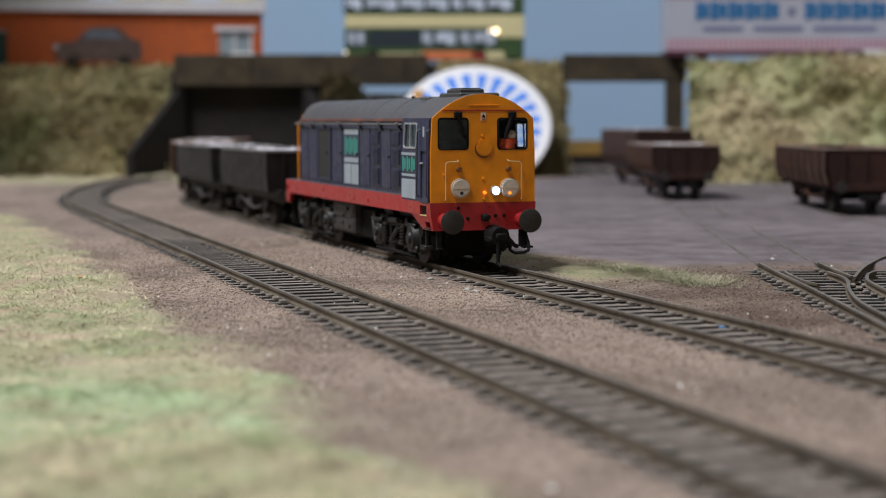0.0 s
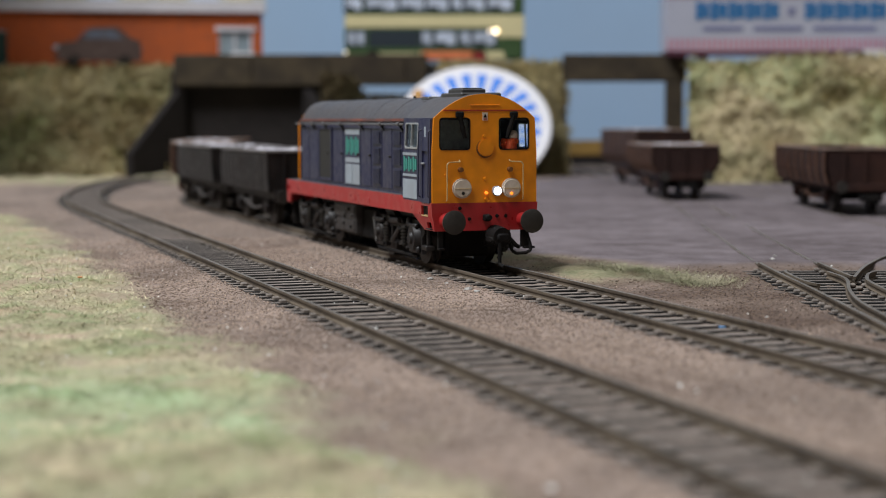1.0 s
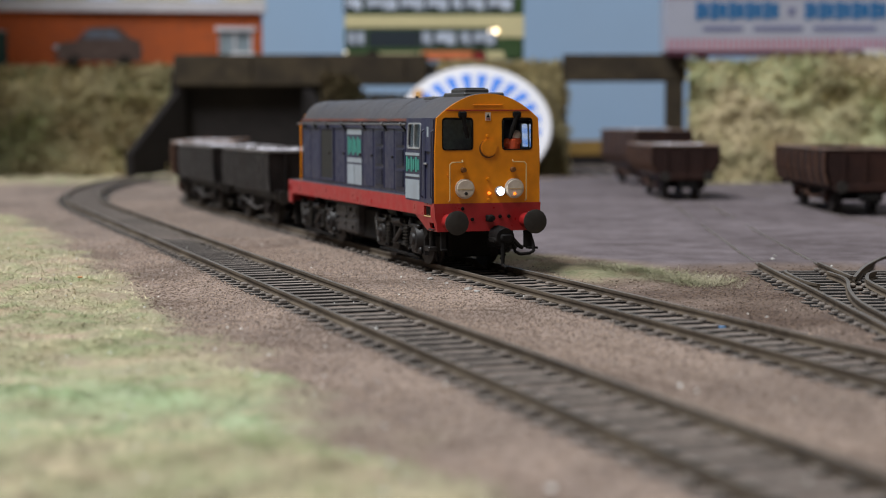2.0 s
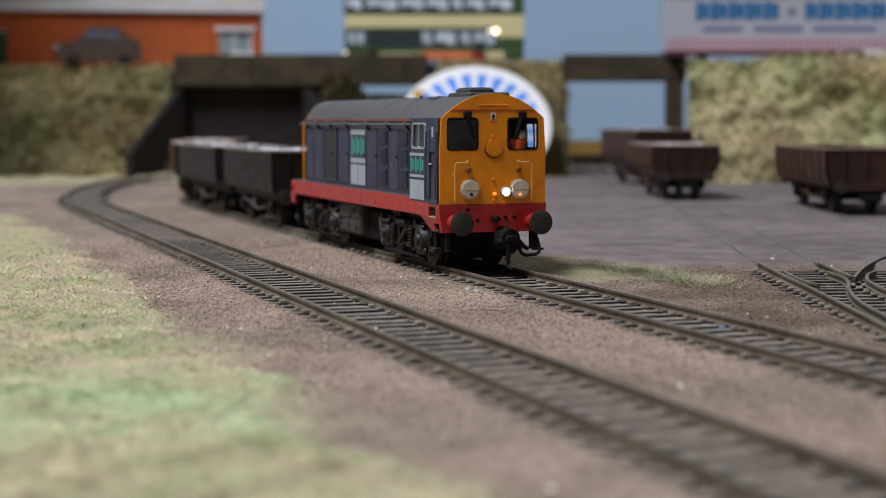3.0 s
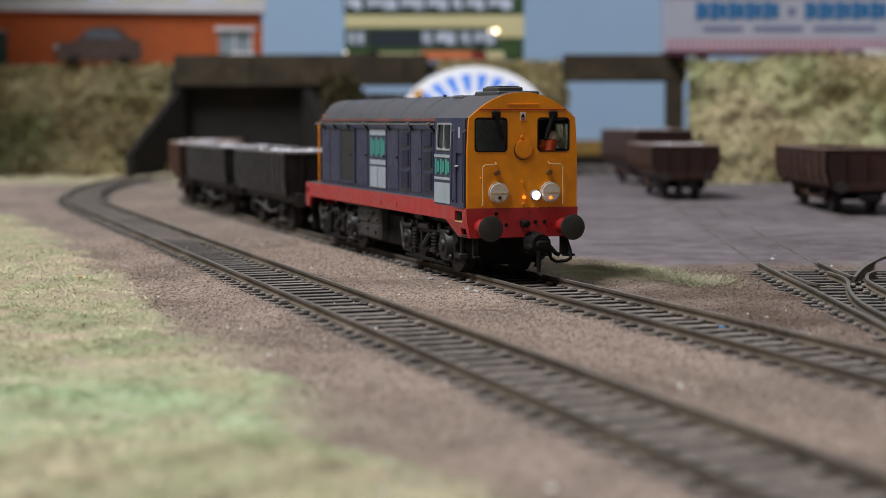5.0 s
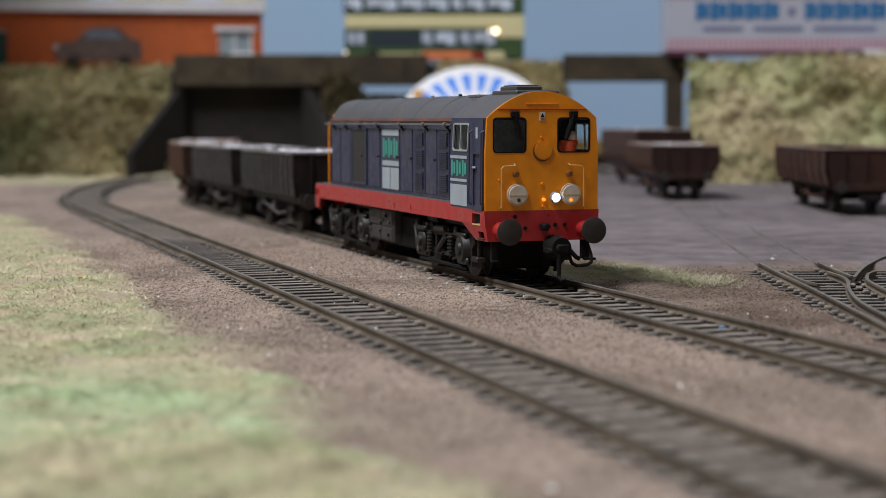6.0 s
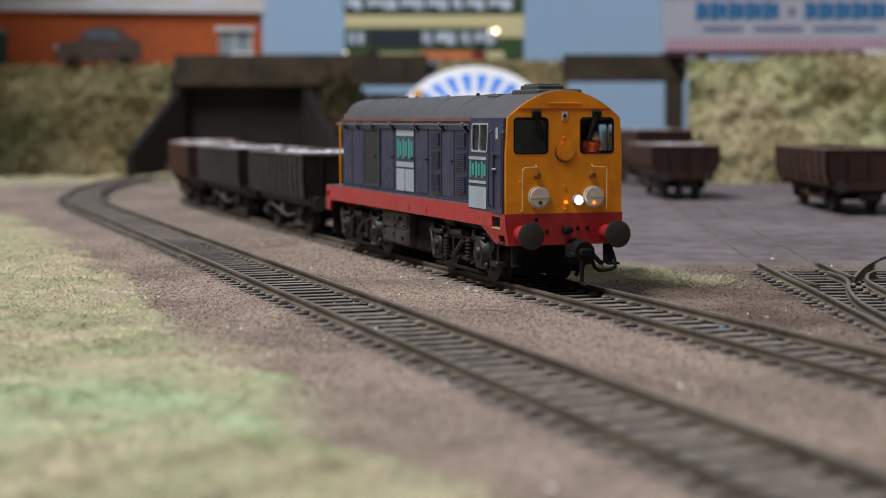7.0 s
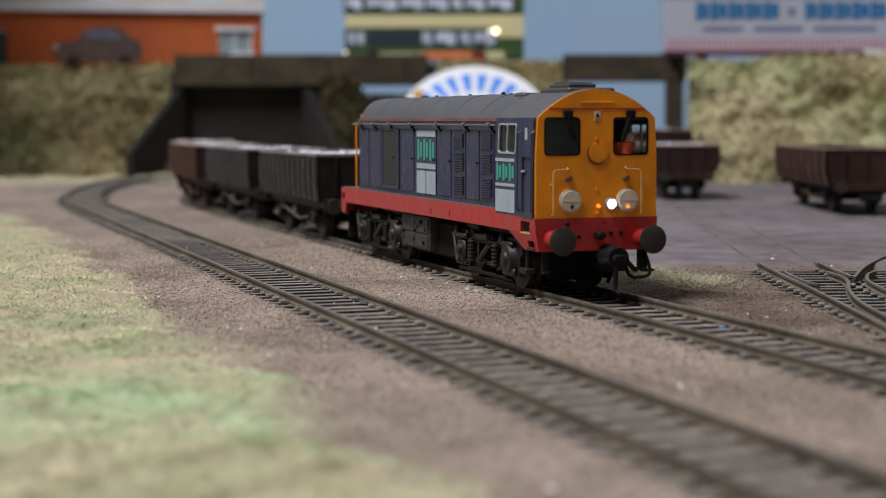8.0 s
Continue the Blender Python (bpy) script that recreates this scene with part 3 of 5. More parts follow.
def blades(name, count, draw, length, width, label, mat, lean=1.0):
    rs = np.random.RandomState(len(name) + count % 97)
    x, y, keep = draw(rs, count)
    x, y = x[keep], y[keep]
    k = len(x)
    z = ground_z(x, y) - 0.2
    L = rs.uniform(length[0], length[1], k)
    a = rs.uniform(0, 6.28, k)
    up = rs.uniform(0.12, 0.85, k) / lean
    dx, dy = np.cos(a) * np.sqrt(np.maximum(1 - np.minimum(up, 0.99) ** 2, 0)), np.sin(a) * np.sqrt(np.maximum(1 - np.minimum(up, 0.99) ** 2, 0))
    w = rs.uniform(width[0], width[1], k)
    px, py = -np.sin(a) * w, np.cos(a) * w
    b = np.stack([x, y, z], -1)
    side = np.stack([px, py, 0 * px], -1)
    mid = b + np.stack([dx, dy, up * 1.15], -1) * (L * 0.55)[:, None]
    tip = b + np.stack([dx, dy, up * 0.8], -1) * L[:, None]
    co = np.stack([b - side, b + side, mid + side * 0.8, mid - side * 0.8, tip], 1)
    tri = np.array([(0, 1, 2), (0, 2, 3), (3, 2, 4)])
    tris = (np.arange(k)[:, None, None] * 5 + tri[None]).reshape(-1, 3)
    return tagged(many(name, co.reshape(-1, 3), tris, mat), label, "grass", kind="stuff")


def draw_grass(rs, count):
    y = 140 + 760 * rs.rand(count) ** 1.6
    x = -rs.rand(count) * (0.3 * y + 20) + 25
    s, n, grass, yard, verge, oily = zones(x, y)
    tuft = wobble(x, y, 26, 21) > rs.uniform(-1.2, 0.9, count)
    return x, y, (grass > rs.uniform(0.2, 0.95, count)) & tuft


def draw_verge(rs, count):
    y = rs.uniform(400, 640, count)
    x = rs.uniform(5, 90, count)
    s, n, grass, yard, verge, oily = zones(x, y)
    clump = 0.5 + 0.5 * wobble(x, y, 22, 22)
    return x, y, (verge * clump > rs.uniform(0.15, 0.9, count)) & (yard < 0.7)


def draw_tuft(rs, count):
    c = [(47, 487, 5.5), (66, 462, 7), (60, 470, 6), (71, 452, 5), (55, 478, 5)]
    pick = rs.randint(0, len(c), count)
    cc = np.array(c)[pick]
    return cc[:, 0] + rs.randn(count) * cc[:, 2] * 0.75, cc[:, 1] + rs.randn(count) * cc[:, 2] * 1.1, np.ones(count, bool)


M_BLADE = material("dry straw grass", (0.56, 0.49, 0.32), 0.85, grain=12, vary=0.2, stain=(0.97, (0.17, 0.26, 0.09)), stain_scale=30, by_island=0.7)
M_TUFT = material("green and straw tuft", (0.25, 0.25, 0.14), 0.85, grain=30, vary=0.2, stain=(0.85, (0.46, 0.4, 0.29)), stain_scale=60, by_island=0.7)
blades("grass_mat", 330000, draw_grass, (1.0, 3.8), (0.05, 0.12), "matted pale green and straw static grass", M_BLADE, 2.2)


def draw_straw(rs, count):
    y = rs.uniform(360, 640, count)
    x = -rs.rand(count) * (0.28 * y + 10) + 12
    s, n, grass, yard, verge, oily = zones(x, y)
    return x, y, (grass > rs.uniform(0.05, 0.8, count)) & (wobble(x, y, 11, 41) > rs.uniform(-1.2, 1.0, count))


M_STRAW = material("bleached straw", (0.58, 0.51, 0.35), 0.7, grain=12, vary=0.2, stain=(0.7, (0.3, 0.34, 0.16)), stain_scale=40, by_island=0.5)
blades("grass_straw", 42000, draw_straw, (1.6, 5.0), (0.03, 0.07), "tangled bleached straw and thin green blades", M_STRAW, 1.5)
blades("grass_verge", 12000, draw_verge, (1.5, 4.5), (0.03, 0.06), "sparse dry grass along the yard edge", M_TUFT, 2.2)
blades("grass_tuft", 6500, draw_tuft, (2.0, 7.0), (0.03, 0.055), "long wispy green grass tufts beside the track", M_TUFT, 1.7)


# ---- locomotive: x forward from the headstock, z from the rail top ----
def arch(w, z0, rise, k=14, power=2.1):
    return [(y, z0 + rise * (1 - abs(y / w) ** power)) for y in [-w + 2 * w * i / k for i in range(k + 1)]]


def wheelset(parent, x, r, name="wheelset"):
    ws = tagged(new(name), "dark spoked-face steel wheelset")
    ws.parent = parent
    ws.location = Vector((x, 0, r)) * MM
    for side in (-1, 1):
        bm = bmesh.new()
        rod(bm, (0, side * 6.9, 0), (0, side * 7.5, 0), r + 0.9, seg=24)
        rod(bm, (0, side * 7.5, 0), (0, side * 9.8, 0), r, seg=24)
        part("wheel", bm, M_BUFFER, ws, smooth=True)
    part("axle", rod(bmesh.new(), (0, -9.5, 0), (0, 9.5, 0), 1.0), M_BLACK, ws)
    return ws


WHEELS = []


def locomotive():
    loco = thing("diesel_locomotive", "navy diesel locomotive with yellow cab end and red solebars", "locomotive")
    P = lambda name, bm, mat, label="", smooth=False, parent=loco: part(name, bm, mat, parent, label, smooth)
    W, WT = 15.4, 14.9  # half widths of the cab at waist and cantrail
    # cab front with its two window openings
    outline = [(-W, 18.7), (W, 18.7), (W, 33)] + [(y, z) for y, z in reversed(arch(WT, 42.2, 6.7, 18))] + [(-W, 33)]
    holes = [rounded(-13.3, -4.4, 33.4, 42.2, 0.9), rounded(4.2, 13.1, 33.4, 42.2, 0.9)]
    front = P("cab_front", plate(bmesh.new(), outline, holes, lambda a, b, d: (-d, a, b), 0.9), M_YELLOW, "yellow cab front with two windows")
    for h in holes:
        ys, zs = [p[0] for p in h], [p[1] for p in h]
        bm = bmesh.new()
        plate(bm, rounded(min(ys) - 0.1, max(ys) + 0.1, min(zs) - 0.1, max(zs) + 0.1, 1.0), [rounded(min(ys) + 0.22, max(ys) - 0.22, min(zs) + 0.22, max(zs) - 0.22, 0.8)], lambda a, b, d: (0.12 - d, a, b), 0.6)
        P("window_frame", bm, M_BLACK, "black rubber window surround", parent=front)
        bm = plate(bmesh.new(), rounded(min(ys) + 0.2, max(ys) - 0.2, min(zs) + 0.2, max(zs) - 0.2, 0.8), [], lambda a, b, d: (-0.35 - d, a, b), 0.15)
        g = P("window_pane", bm, M_GLASS, "clear cab window glass", parent=front)
        g.visible_shadow = False
    # details on the front
    P("cantrail_strip", box(bmesh.new(), 0.0, 0.2, -12.2, 12.2, 44.2, 44.45), M_RED, "thin orange-red cantrail line", parent=front)
    P("roof_panel", box(bmesh.new(), 0.0, 0.25, -4.4, 4.4, 45.6, 45.9, 0.05), M_YELLOW, parent=front)
    P("warning_plate", box(bmesh.new(), 0.0, 0.2, -0.75, 0.75, 41.5, 43.7), M_WHITE, "small white warning plate", parent=front)
    bm = loft(bmesh.new(), [[(x, -0.55, 42.3), (x, 0.55, 42.3), (x, 0.0, 43.4)] for x in (0.2, 0.28)])
    P("warning_mark", bm, M_BLACK, parent=front)
    for z in (41.7, 41.95):
        P("warning_bar", box(bmesh.new(), 0.2, 0.26, -0.5, 0.5, z, z + 0.12), M_RED, parent=front)
    bm = bmesh.new()
    rod(bm, (0, 0.3, 34.0), (0.35, 0.3, 34.0), 2.5, seg=24)
    rod(bm, (0.3, 0.3, 34.0), (0.5, 0.3, 34.0), 2.2, seg=24)
    P("lamp_gasket", rod(bmesh.new(), (0, 0.05, 33.7), (0.2, 0.05, 33.7), 2.6, seg=24), M_GRIME, "thin grimy ring", True, front)
    P("blanked_lamp", bm, M_YELLOW, "round blanked lamp plate", True, front)
    for y in (-6.9, 7.7):
        bm = bmesh.new()
        rod(bm, (0, y, 22.7), (0.7, y, 22.7), 2.75, seg=28)
        rod(bm, (0.7, y, 22.7), (0.95, y, 22.7), 2.45, 2.3, seg=28)
        d = P("marker_disc", bm, M_WHITE, "round off-white marker disc", True, front)
        P("disc_hinge", box(bmesh.new(), 0.95, 1.05, y - 2.4, y + 2.4, 22.55, 22.7), M_CREAM, parent=d)
        bm = rod(bmesh.new(), (0.0, y - 0.4, 27.9), (1.3, y - 0.4, 27.9), 0.75, 0.65, seg=12)
        P("lamp_bracket", bm, M_GRIME, "grimy lamp bracket", True, front)
    P("disc_light", rod(bmesh.new(), (0.9, 7.6, 21.2), (1.4, 7.6, 21.2), 0.42, 0.34, seg=14), M_AMBER, "small lit amber marker light", True, front)
    P("disc_light", rod(bmesh.new(), (0.9, -6.7, 21.4), (1.3, -6.7, 21.4), 0.5, 0.4, seg=14), M_BUFFER, "small unlit marker light", True, front)
    bm = rod(bmesh.new(), (0.0, 3.5, 21.9), (0.9, 3.5, 21.9), 1.45, 1.3, seg=24)
    hl = P("headlight", bm, M_PALE, "high-intensity headlight, lit", True, front)
    P("lens", rod(bmesh.new(), (0.85, 3.5, 21.9), (1.3, 3.5, 21.9), 1.1, 0.9, seg=24), M_HEAD, "glowing bluish white lens", True, hl)
    P("marker_light", rod(bmesh.new(), (0.0, 0.35, 21.4), (0.8, 0.35, 21.4), 0.45, 0.36, seg=14), M_AMBER, "small lit amber marker light", True, front)
    for y, z, r in ((-0.2, 37.2, 0.45), (0.0, 25.3, 0.5), (-11.6, 26.5, 0.35), (0.2, 19.6, 0.4)):
        P("stud", rod(bmesh.new(), (0, y, z), (0.5, y, z), r, r * 0.8, seg=10), M_YELLOW, smooth=True, parent=front)
    for sg, o in ((-1, 0.0), (1, 0.35)):
        y1, y0 = sg * 11.4 - o, sg * 7.6 - o
        P("handrail", pipe(bmesh.new(), [(0, y1, 19.3), (0.9, y1, 19.6), (0.9, y1, 29.4), (0.9, y1 - sg * 0.6, 30.0), (0.9, y0, 30.1), (0, y0, 30.6)], 0.15), M_CREAM, "thin pale handrail", True, front)
    # wipers
    for y0, y1 in ((-7.6, -6.0), (8.4, 6.4)):
        bm = bmesh.new()
        box(bm, 0.1, 1.0, y0 - 1.2, y0 + 1.2, 42.3, 44.0, 0.3)
        a, b = Vector((0.6, y0, 43.0)), Vector((0.35, y1, 36.6))
        rod(bm, a, (a + b) / 2, 0.65, 0.6, 8)
        rod(bm, (a + b) / 2, b, 0.8, 0.5, 8)
        P("wiper", bm, M_BLACK, "black windscreen wiper", parent=front)
    # cab sides with a window each, and the dark cab inside
    for sg in (-1, 1):
        out = [(-26.8, 18.2), (-0.9, 18.2), (-0.9, 42.2), (-26.8, 42.2)]
        w0, w1 = (-24.6, -12.6) if sg < 0 else (-14.4, -2.6)  # the window stands ahead of the door on the far side
        d0, d1 = (-8.6, -1.2) if sg < 0 else (-25.4, -17.6)
        hole = rounded(w0, w1, 33.6, 40.8, 0.9)
        bm = plate(bmesh.new(), out, [hole], lambda a, b, d, sg=sg: (a, sg * (W + 0.25 - d - max(b - 33, 0) * 0.045), b), 0.7)
        side = P("cab_side", bm, M_NAVY, "navy cab side with sliding window")
        yy = lambda z, o: sg * (W + 0.25 + o - max(z - 33, 0) * 0.045)
        bm = plate(bmesh.new(), rounded(w0 - 0.1, w1 + 0.1, 33.5, 40.9, 1.0), [rounded(w0 + 0.35, w0 + 5.75, 33.95, 40.45, 0.6), rounded(w0 + 6.15, w1 - 0.35, 33.95, 40.45, 0.6)], lambda a, b, d: (a, yy(b, 0.18 - d), b), 0.4)
        P("window_frame", bm, M_SILVER, "silver sliding window frame", parent=side)
        bm = plate(bmesh.new(), rounded(w0 + 0.3, w1 - 0.3, 33.8, 40.6, 0.6), [], lambda a, b, d: (a, yy(b, -0.25 - d), b), 0.15)
        g = P("window_pane", bm, M_GLASS, "clear cab side glass", parent=side)
        g.visible_shadow = False
        # door with recessed panel, handrails and handle
        bm = plate(bmesh.new(), [(d0, 18.6), (d1, 18.6), (d1, 41.8), (d0, 41.8)], [[(d0 + 1, 19.8), (d1 - 1, 19.8), (d1 - 1, 33.0), (d0 + 1, 33.0)]], lambda a, b, d: (a, yy(b, 0.32 - d), b), 0.4)
        dr = P("cab_door", bm, M_NAVY, "navy cab door with recessed panel", parent=side)
        P("door_handle", box(bmesh.new(), d0 + 0.7, d0 + 2.7, yy(30, 0.3) - 0.3, yy(30, 0.3) + 0.3, 29.3, 29.8, 0.1), M_SILVER, "small steel handle", parent=dr)
        for x in (-9.4, -0.6) if sg < 0 else ():
            P("handrail", pipe(bmesh.new(), [(x, yy(20, 0.1), 20), (x, yy(20, 0.9), 20.6), (x, yy(38, 0.9), 38.4), (x, yy(39, 0.1), 39)], 0.2), M_NAVY_DARK, parent=side)
        P("plate", box(bmesh.new(), d0 + 2.4, d0 + 4.0, yy(39, 0.36) - 0.05, yy(39, 0.36) + 0.05, 36.4, 39.8), M_PALE, parent=side)
        if sg > 0:
            continue
        # printed panel: pale blocks with three teal marks
        o = 0.16
        for a0, a1, z0, z1, mt, nm in ((-26.2, -13.0, 31.6, 32.4, M_PALE, "stripe"), (-26.2, -13.0, 25.6, 26.3, M_PALE, "stripe"), (-26.2, -13.0, 19.3, 24.8, M_PALE, "panel_print")):
            P(nm, box(bmesh.new(), a0, a1, yy(30, o - 0.1), yy(30, o), z0, z1), mt, parent=side)
        marks(P, side, -25.8, 13.0, 27.0, 31.2, yy(30, 0), yy(30, o), sg)
    bm = bmesh.new()
    box(bm, -26.0, -25.2, -14.2, 14.2, 19, 43)
    box(bm, -25, -1.2, -14.4, 14.4, 18.9, 19.6)
    box(bm, -10, -2.0, -12.5, 0.0, 19.6, 30.0, 0.5)
    P("cab_interior", bm, M_CABIN, "dark cab interior with desk")
    bm = bmesh.new()
    rod(bm, (-3.4, 8.0, 29.0), (-3.4, 8.8, 36.2), 2.7, 1.9, 12)
    bmesh.ops.create_icosphere(bm, subdivisions=2, radius=1.35, matrix=Matrix.Translation((-2.7, 9.5, 37.3)) @ Matrix.Diagonal((0.95, 0.9, 1.15, 1)))
    rod(bm, (-3.2, 6.8, 35.8), (-1.8, 6.0, 34.6), 0.9, 0.7, 8)
    rod(bm, (-3.2, 10.4, 35.8), (-1.8, 9.0, 34.8), 0.9, 0.7, 8)
    for f in bm.faces:
        f.material_index = 1 if f.calc_center_median().z > 36.7 else 0
    P("driver_figure", bm, [M_ORANGE, M_SKIN], "plain toy figure in an orange jacket", True)
    # cab roof and bonnet roof
    ring = lambda x, w, z0, rise, p=2.1: [(x, y, z) for y, z in arch(w, z0, rise, 26, p)] + [(x, w - 0.6, z0 - 0.5), (x, -w + 0.6, z0 - 0.5)]
    P("cab_roof", loft(bmesh.new(), [ring(-0.5, WT - 0.1, 42.2, 6.6), ring(-0.9, WT + 0.15, 42.2, 6.8), ring(-26.8, WT + 0.15, 42.2, 6.8)]), M_ROOF, "dusty grey curved cab roof", True)
    bw = 14.2
    curve = lambda x: 2.5 + 0.02 * (-27 - x)  # the shoulders grow squarer towards the nose
    secs = [ring(x, bw, 41.0, 7.5, curve(x)) for x in (-26.8, -60, -90, -120, -153)] + [ring(-156.5, bw - 0.1, 41.0, 7.3, curve(-154)), ring(-158.3, bw - 0.4, 40.9, 6.6, curve(-154)), ring(-159.4, bw - 0.9, 40.8, 5.4, 4.6), ring(-160, bw - 1.6, 40.6, 3.8, 4.2)]
    roof = P("bonnet_roof", loft(bmesh.new(), secs), M_ROOF, "dusty grey curved bonnet roof", True)
    for x in (-46, -66, -90, -112, -136):
        rim_at = lambda xx: [(xx, y, z + 0.06) for y, z in arch(bw, 41.0, 7.5, 26, curve(x))] + [(xx, bw - 1, 40.9), (xx, -bw + 1, 40.9)]
        P("roof_seam", loft(bmesh.new(), [rim_at(x - 0.09), rim_at(x + 0.09)]), M_HATCH if x in (-46, -66) else M_ROOF, "dark roof panel joint", parent=roof)
    for x, y in ((-52, -4), (-70, 5), (-98, 3), (-126, 2), (-140, 2), (-60, 4), (-133, 1)):
        z = 41.0 + 7.5 * (1 - abs(y / bw) ** curve(x))
        P("lifting_lug", box(bmesh.new(), x - 0.9, x + 0.9, y - 0.3, y + 0.3, z - 0.3, z + 0.6, 0.15), M_BLACK, "small dark lifting lug", parent=roof)
    P("roof_hatch", box(bmesh.new(), -22, -4, -5.6, 6.4, 47.2, 49.3, 0.4), M_HATCH, "raised sooty roof hatch", parent=roof)
    P("hatch_lid", box(bmesh.new(), -20, -8, -4.0, 3.2, 49.1, 50.4, 0.3), M_HATCH, "sooty hatch lid")
    P("exhaust_cover", box(bmesh.new(), -38, -31, -6.5, -1.0, 46.9, 48.5, 0.5), M_HATCH, "sooty exhaust cover", parent=roof)
    P("roof_step", box(bmesh.new(), -33, -24, -8.0, -5.4, 45.9, 47.2, 0.5), M_HATCH, parent=roof)
    for i in range(5):
        P("hatch_slat", box(bmesh.new(), -19 + i * 2.2, -18 + i * 2.2, -3.4, 2.6, 50.3, 50.7, 0.1), M_HATCH)
    P("rain_strip", box(bmesh.new(), -157, -26.8, -bw - 0.12, -bw + 0.4, 41.3, 42.1), M_FADED, "thin faded red cantrail stripe", parent=roof)
    # bonnet walls
    bz = 19.4
    bm = bmesh.new()
    loft(bm, [[(x, -w, bz), (x, w, bz), (x, w, 41.2), (x, -w, 41.2)] for x, w in ((-26.8, 13.9), (-156.5, 13.9))])
    loft(bm, [[(x, -w, bz), (x, w, bz), (x, w, 41.0), (x, -w, 41.0)] for x, w in ((-156.5, 13.9), (-158.8, 13.3), (-159.6, 12.4))])
    bon = P("bonnet", bm, M_NAVY, "navy engine bonnet with doors and louvres")
    P("nose_end", box(bmesh.new(), -160.0, -159.5, -12.6, 12.6, 20, 43.5, 0.2), M_YELLOW, "yellow nose end of the bonnet", parent=bon)
    for sg in (-1, 1):
        yw = sg * 13.9
        Q = lambda nm, a0, a1, z0, z1, o, mt, lb="", b=0.0: P(nm, box(bmesh.new(), a0, a1, yw - sg * 0.2, yw + sg * o, z0, z1, b), mt, lb, parent=bon)
        for a0, a1 in ((-155, -145), (-143.5, -132), (-111, -98.5), (-76.5, -65.5), (-52.5, -43)):
            Q("bonnet_door", a0, a1, 21, 39, 0.25, M_NAVY, "", 0.12)
        Q("radiator_grille", -129.5, -113.5, 21.8, 38.6, 0.3, M_GRILLE, "dark radiator grille", 0.1)
        for a0, a1, z0, z1 in ((-130.3, -129.3, 21.2, 39.2), (-113.7, -112.7, 21.2, 39.2), (-129.3, -113.7, 38.5, 39.2), (-129.3, -113.7, 21.2, 21.9)):
            Q("grille_frame", a0, a1, z0, z1, 0.55, M_NAVY, "", 0.08)
        for a0, a1 in ((-63.3, -53.6), (-41.6, -32.0)):
            Q("louvre_door", a0, a1, 21, 38.9, 0.25, M_NAVY, "navy door with louvre slats", 0.1)
            for k, (z0, z1) in enumerate(((22.0, 27.2), (28.2, 33.4), (34.2, 38.3))):
                Q("louvre_recess", a0 + 0.9, a1 - 0.9, z0, z1, 0.3, M_NAVY_DARK)
                for i in range(8):
                    z = z0 + 0.25 + i * (z1 - z0 - 0.3) / 8
                    Q("slat", a0 + 0.9, a1 - 0.9, z, z + 0.3, 0.75, M_NAVY)
        Q("bonnet_door", -96, -78, 20.9, 39, 0.22, M_NAVY)
        for a0, a1, z0, z1, nm in ((-95.4, -78.4, 37.0, 38.8, "stripe"), (-95.4, -78.4, 28.0, 29.5, "stripe"), (-95.4, -87.2, 21.0, 27.4, "panel_print"), (-86.6, -78.4, 21.0, 27.4, "panel_print")):
            Q(nm, a0, a1, z0, z1, 0.3, M_PALE)
        marks(P, bon, -95.0, 16.4, 30.4, 36.3, yw, yw + sg * 0.32, sg)
        for x in (-118, -99.5, -79.5, -66, -44):
            Q("door_catch", x - 0.45, x + 0.45, 30.3, 31.0, 0.9, M_BUFFER, "", 0.15)
        P("bonnet_handrail", pipe(bmesh.new(), [(-160.5, yw + sg * 1.1, 40.4), (-28, yw + sg * 1.1, 40.4)], 0.3), M_PIPE, "thin grey pipe handrail", True, bon)
        for x in (-152, -137, -120, -99, -75, -52, -33):
            P("rail_bracket", pipe(bmesh.new(), [(x, yw, 40.0), (x, yw + sg * 1.2, 40.4), (x + 1.6, yw + sg * 0.2, 38.6)], 0.35, 5), M_BLACK, parent=bon)
            P("rail_knob", rod(bmesh.new(), (x - 0.9, yw + sg * 1.1, 40.4), (x + 0.9, yw + sg * 1.1, 40.4), 0.62, seg=10), M_PIPE, "worn grey knob", True, bon)
        P("nose_handrail", pipe(bmesh.new(), [(-162.0, sg * 13.4, 20), (-162.0, sg * 13.4, 41)], 0.3), M_YELLOW, "yellow nose handrail", parent=bon)
    # solebars, footplate and buffer beams
    out = [(0, 10.9), (0, 18.7), (-26, 18.8), (-28, 19.8), (-172, 19.8), (-172, 11.6), (-167.5, 11.6), (-166.5, 15.0), (-28, 15.1), (-17, 15.1), (-9, 10.9)]
    for sg in (-1, 1):
        holes = [[(-9, 15.2), (-9, 17.8), (-3, 17.8), (-3, 15.2)], [(-5.6, 11.6), (-5.6, 13.3), (-1.6, 13.3), (-1.6, 11.6)], [(-171, 16.0), (-171, 18), (-168, 18), (-168, 16)]]
        bm = plate(bmesh.new(), out, holes, lambda a, b, d, sg=sg: (a, sg * (15.75 - d - (max(15 - b, 0) * 0.25 if a > -30 else 0)), b), 0.7)
        sb = P("solebar", bm, M_RED, "faded red solebar with steps cut in")
        P("footstep", box(bmesh.new(), -9, -3, sg * 14.6, sg * 15.8, 14.8, 15.2, 0.1), M_CREAM, "pale worn footstep", parent=sb)
        P("footstep", box(bmesh.new(), -5.6, -1.6, sg * 13.6, sg * 15.6, 11.2, 11.6, 0.1), M_BUFFER, parent=sb)
